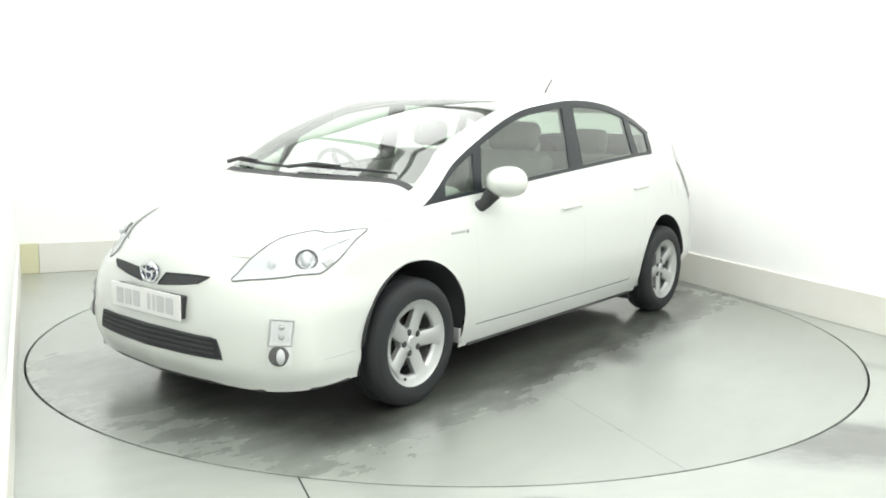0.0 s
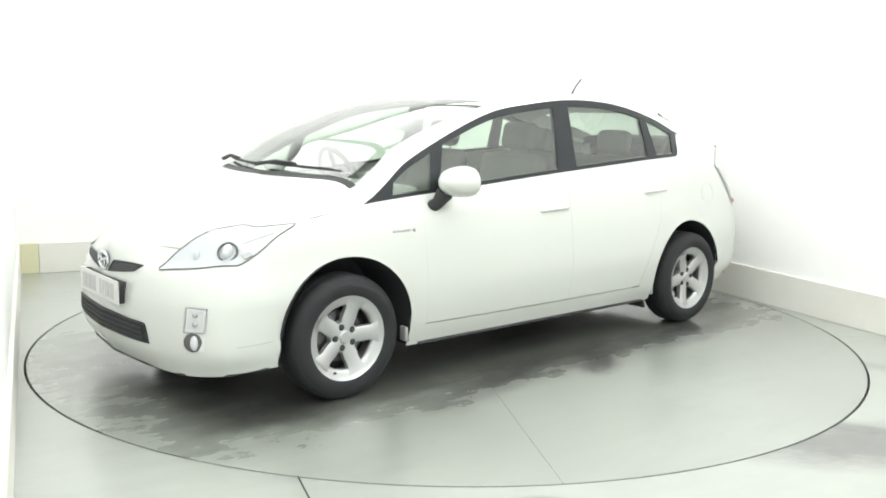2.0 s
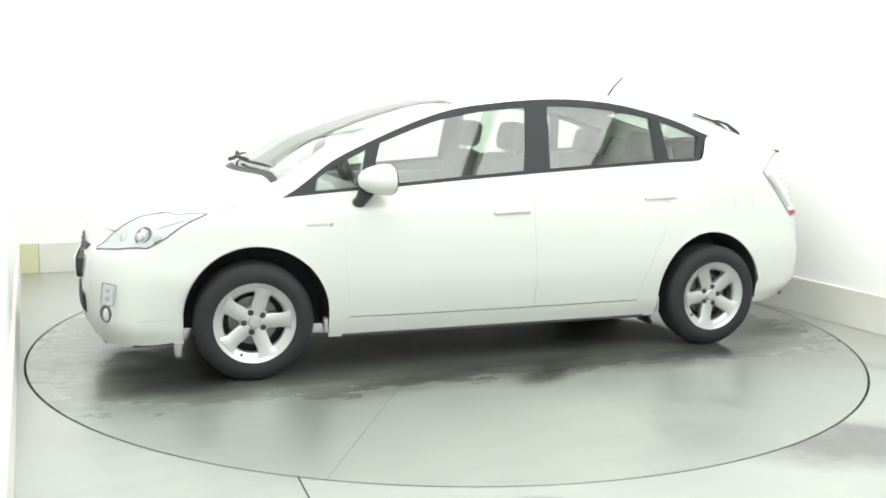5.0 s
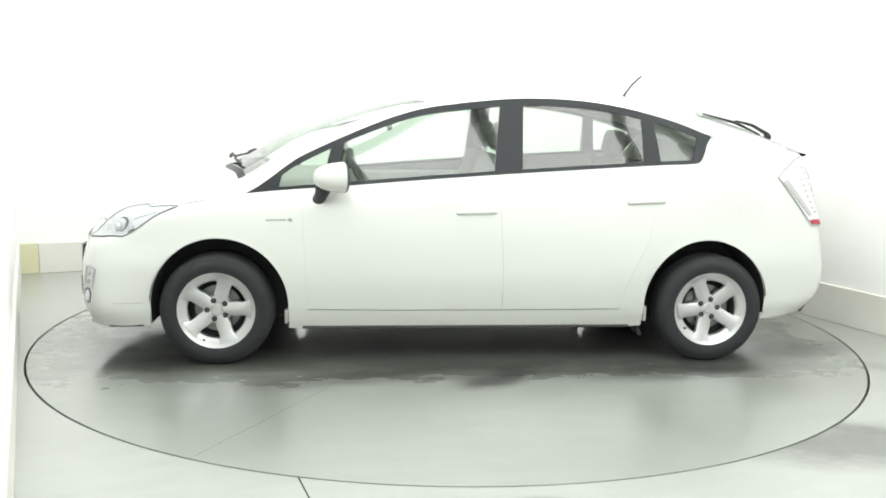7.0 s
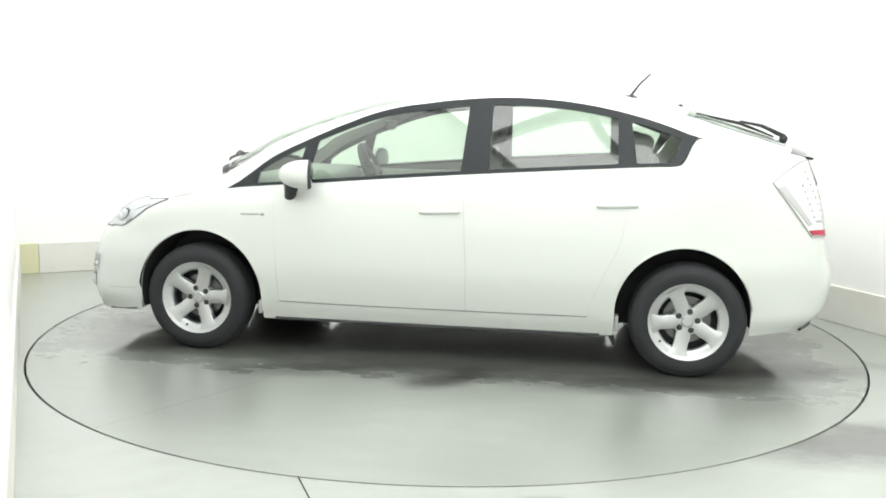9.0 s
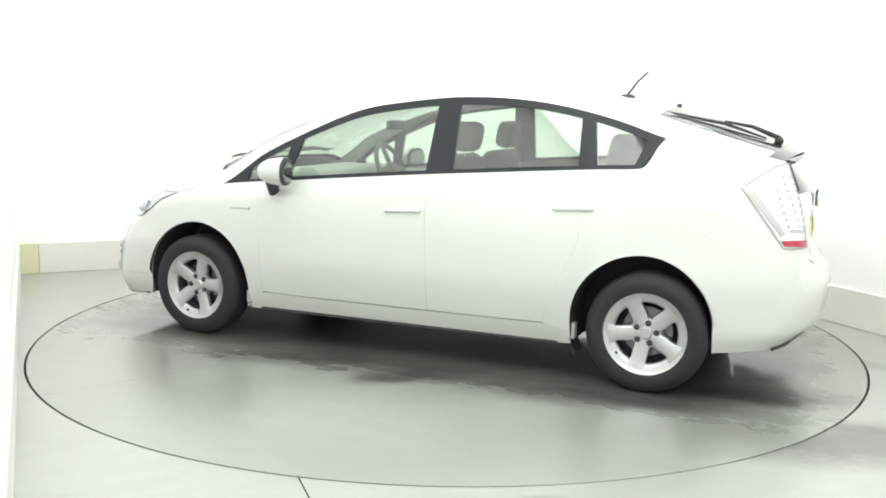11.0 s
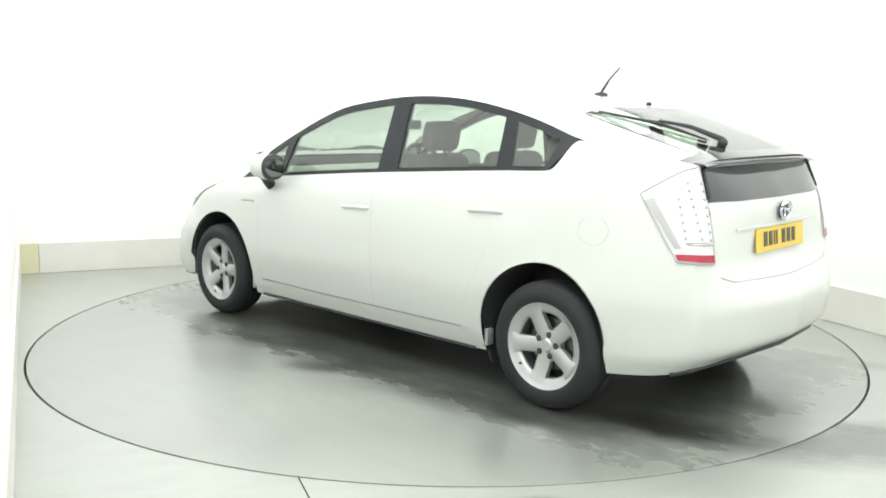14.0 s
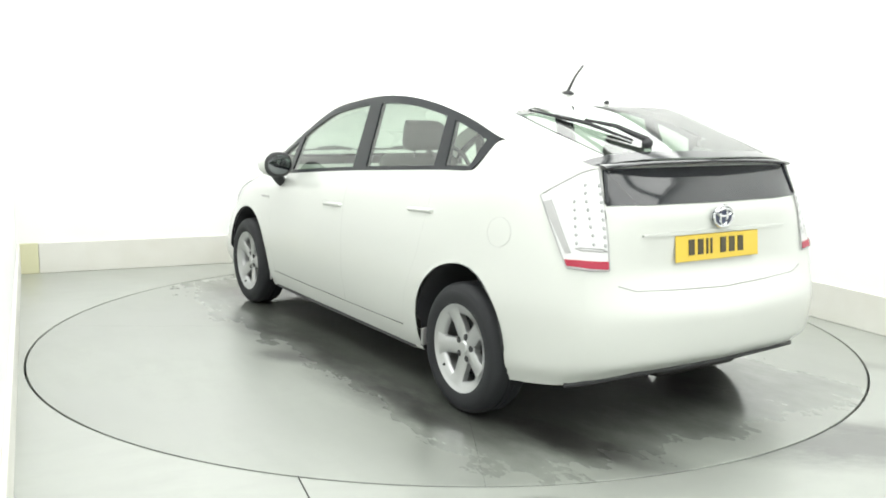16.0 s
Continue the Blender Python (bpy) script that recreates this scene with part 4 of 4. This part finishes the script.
    # seam between tailgate and bumper
    seam = [snap(q, 0.0005) for q in ((-2.14, 0, .677), (-2.12, .27, .677), (-2.095, .496, .682), (-2.06, .57, .70))]
    part("tailgate_seam", tube([Vector((q.x, -q.y, q.z)) for q in seam[:0:-1]] + seam, 0.0028, 6), LED_GREY, car)
    # black lower edge and silencer
    low = [snap(q, 0.002) for q in ((-2.10, 0.0, .332), (-2.06, .45, .327), (-1.98, .66, .300), (-1.93, .72, .284))]
    part("rear_valance", tube([Vector((q.x, -q.y, q.z)) for q in low[:0:-1]] + low, 0.012, 6), MATT, car, "black lower bumper edge")
    part("silencer", box(0.28, 0.55, 0.11, (-1.83, -0.05, 0.290), 0.045, 3), DARK_STEEL, car, "dark exhaust silencer")
    # rear wiper, resting along the glass
    k = crown_table([14.5, 13.6, 12.72], [0.43, 0.60, 0.77])
    p0, p1, p2 = Vector(k[0, 0]), Vector(k[1, 1]), Vector(k[2, 2])
    lift = Vector((0, 0, 0.03))
    arm = part("rear_wiper", merge(tube([p0, p0 + lift, p0.lerp(p1, 0.5) + lift * 1.5, p1 + lift], [0.016, 0.014, 0.010, 0.006], 8), blob(0.024, p0 + lift * 0.5, (1, 1, 1), 10)), MATT, car, "black rear wiper")
    part("blade", tube([p0.lerp(p2, 0.12) + lift * 0.35, p1 + lift * 0.6, p2 + lift * 0.35], [0.005, 0.010, 0.005], 6), MATT, arm)
    # brake light strip on the roof edge and aerial
    part("washer_nozzle", blob(0.012, Vector(crown_table([12.3], [0.0])[0, 0]) + Vector((0, 0, 0.006)), (1.4, 1, 1), 10), MATT, car)
    a0 = Vector(crown_table([11.42], [0.0])[0, 0])
    base = part("aerial", blob(0.035, a0, (1.3, 0.7, 0.45), 14), MATT, car, "black roof aerial")
    part("mast", tube([a0 + Vector((0.0, 0, 0.008)), a0 + Vector((-0.055, 0, 0.085)), a0 + Vector((-0.112, 0, 0.139))], [0.0075, 0.0055, 0.0045], 8), MATT, base)


def flank_details():
    # door mirrors
    tip = pose(0.668, 0.880, 1.031, 0, 0, 14)

    def oval(a, ry, rz):
        return ry * math.copysign(abs(math.cos(a)) ** 0.86, math.cos(a)), rz * math.copysign(abs(math.sin(a)) ** 0.9, math.sin(a))

    def dome(x0, x1, ry, rz, power, n=12):
        """A dome along x from a flat back at x0 to a rounded front at x1."""
        rows = []
        for k in range(n + 1):
            f = math.sin(math.pi / 2 * k / n)
            r = max((1 - f ** power) ** (1 / power), 0.02)
            rows.append([tip @ Vector((x0 + (x1 - x0) * f, *oval(2 * math.pi * q / 28, ry * r, rz * r))) for q in range(28)])
        bm = grid_bm(rows, close_v=True)
        bm.verts.ensure_lookup_table()
        bm.faces.new([bm.verts[q] for q in range(28)])
        bm.faces.new([bm.verts[n * 28 + q] for q in range(28)])
        return bm

    def housing():
        return dome(0.012, 0.172, 0.104, 0.080, 2.1)

    mir = both(housing, "door_mirror", PAINT, "white door mirror with black foot")
    both(lambda: tube([(.815, .785, .898), (.80, .825, .925), (.78, .86, .98)], [.035, .032, .045], 10), "mirror_foot", MATT, "black mirror foot", mir)
    both(lambda: tube([(.80, .83, .984), (.79, .89, .976), (.74, .945, .980), (.69, .96, .990)], 0.008, 8), "mirror_indicator", LED_GREY, "grey mirror indicator strip", mir)
    both(lambda: dome(-0.004, -0.0135, 0.088, 0.064, 2.0, 3), "mirror_glass", MIRROR, "mirror glass", mir)
    both(lambda: dome(0.012, -0.012, 0.104, 0.080, 2.6, 6), "mirror_rim", MATT, "black mirror rim", mir)
    # door handles
    for x0, x1, z0, z1 in ((0.075, -0.14, .843, .851), (-0.86, -1.07, .907, .917)):
        def grip():
            a, b = snap((x0, .84, z0), 0.0), snap((x1, .84, z1), 0.0)
            n = Vector((0, 1, 0.15)).normalized()
            return tube([a - n * 0.01, a + n * 0.006 + (b - a) * 0.03, a.lerp(b, 0.3) + n * 0.004, a.lerp(b, 0.7) + n * 0.004, b + n * 0.006 + (a - b) * 0.03, b - n * 0.01], [0.008, 0.011, 0.0115, 0.0115, 0.011, 0.008], 12)

        both(grip, "door_handle", PAINT, "white door handle")
    # filler flap, left side only
    ring = [snap((-1.565 + 0.075 * math.cos(a), .8, .872 + 0.066 * math.sin(a)), 0.0004) for a in [2 * math.pi * k / 36 for k in range(36)]]
    lid = [snap((-1.565 + 0.072 * f * math.cos(a), .8, .872 + 0.063 * f * math.sin(a)), 0.0009) for f in (0.5, 1.0) for a in [2 * math.pi * k / 36 for k in range(36)]]
    mid = snap((-1.565, .8, .872), 0.0009)
    lid_faces = [(k, (k + 1) % 36, 36 + (k + 1) % 36, 36 + k) for k in range(36)] + [(72, k, (k + 1) % 36) for k in range(36)]
    flap = part("filler_flap", from_lists(lid + [mid], lid_faces), PAINT, car)
    part("flap_seam", tube(ring, 0.0006, 6, True), LED_GREY, flap)
    # wing badge: plain bars on a thin base
    badge = both(lambda: fitted([(1.085, .82, .797), (.965, .82, .799)], [(1.085, .82, .793), (.965, .82, .795)], 10, 3, 0.002), "wing_badge", LED_GREY, "small chrome wing badge")
    for k in range(6):
        both(lambda: box(0.010, 0.003, 0.013, snap((1.078 - 0.018 * k, .82, .797 + .0004 * k), 0.002), 0.001, 1), "badge_bar", LED_GREY, "", badge)
    both(lambda: blob(0.011, snap((.957, .82, .799), 0.001), (1, 0.4, 1), 12), "badge_disc", LED_GREY, "", badge)
    # sill strip and deflectors before the wheels
    both(lambda: tube([snap((x, .80, .214), 0.001) for x in (.90, .5, 0, -.5, -.90)], 0.009, 6), "sill_edge", MATT, "black sill edge")
    both(lambda: box(0.02, 0.15, 0.09, (-0.965, 0.70, 0.190), 0.006, 2, Matrix.Rotation(radians(24), 4, "Y")), "wheel_deflector", LINER, "black plastic wheel deflector")
    both(lambda: box(0.02, 0.05, 0.075, (0.985, 0.80, 0.275), 0.006, 2), "arch_bracket", LED_GREY, "")
    both(lambda: box(0.02, 0.05, 0.085, (-0.985, 0.80, 0.285), 0.006, 2), "arch_bracket", LED_GREY, "pale bracket in the wheel arch")
    both(lambda: tube([snap((x, .8, z), 0.0004) for x, z in ((1.90, .345), (1.80, .348), (1.73, .352))], 0.002, 6), "bumper_seam", LED_GREY, "")
    # wipers at the foot of the windscreen
    for u0, u1, s1 in ((0.80, 0.02, 4.16), (0.0, -0.78, 4.16)):
        q = crown_table(np.linspace(4.18, s1 + 0.12, 9), np.linspace(u0, u1, 9))
        pts = [Vector(q[i, i]) + Vector((0.012, 0, 0.020)) for i in range(9)]
        w = part("windscreen_wiper", tube(pts, [.004] + [.008] * 7 + [.004], 6), MATT, car, "black windscreen wiper")
        part("arm", tube([pts[8] + Vector((0.05, 0, -0.01)), pts[6] + Vector((0.02, 0, 0.016)), pts[4] + Vector((0, 0, 0.012))], [0.012, 0.009, 0.006], 6), MATT, w)
    part("cabin_mirror", box(0.03, 0.22, 0.06, (0.42, 0, 1.29), 0.012, 2), MATT, car, "black cabin mirror")
    # dark band round the screens
    for s0, s1, u0 in ((4.08, 7.6, 0.9), (12.5, 14.7, 0.8333)):
        for side in (1, -1):
            q = crown_table(np.linspace(s0, s1, 24), [side * u0, side * (u0 - 0.008)])
            rows = [[Vector(r[0]) + Vector((0, 0, 0.0015)), Vector(r[1]) + Vector((0, 0, 0.0015)), Vector(r[1]) - Vector((0, 0, 0.003)), Vector(r[0]) - Vector((0, 0, 0.003))] for r in q]
            part("screen_seal", grid_bm(rows, close_v=True), LED_GREY if s0 < 10 else BLACK, car, "thin screen seal")


nose_details()
tail_details()
flank_details()


# ---- what moves ----
# turntable angle: soft start, then an even turn
AXIS = Vector((0.0431, 0.0085, DROP))


def angle(t):
    if t <= 1.0:
        return float(np.interp(t, [0.0, 0.2, 0.5, 1.0], [52.20, 51.60, 50.10, 46.90]))
    return 46.90 + (t - 1.0) * (-56.88 - 46.90) / 15.0


def motions():
    times = [0.0, 0.2, 0.5] + [0.5 * k for k in range(2, 33)]
    turn = [(t, pose(0, 0, 0, 0, 0, 180 + angle(t))) for t in times]
    walk(turntable, turn)
    walk(car, [(t, m @ Matrix.Translation(-AXIS)) for t, m in turn])


motions()
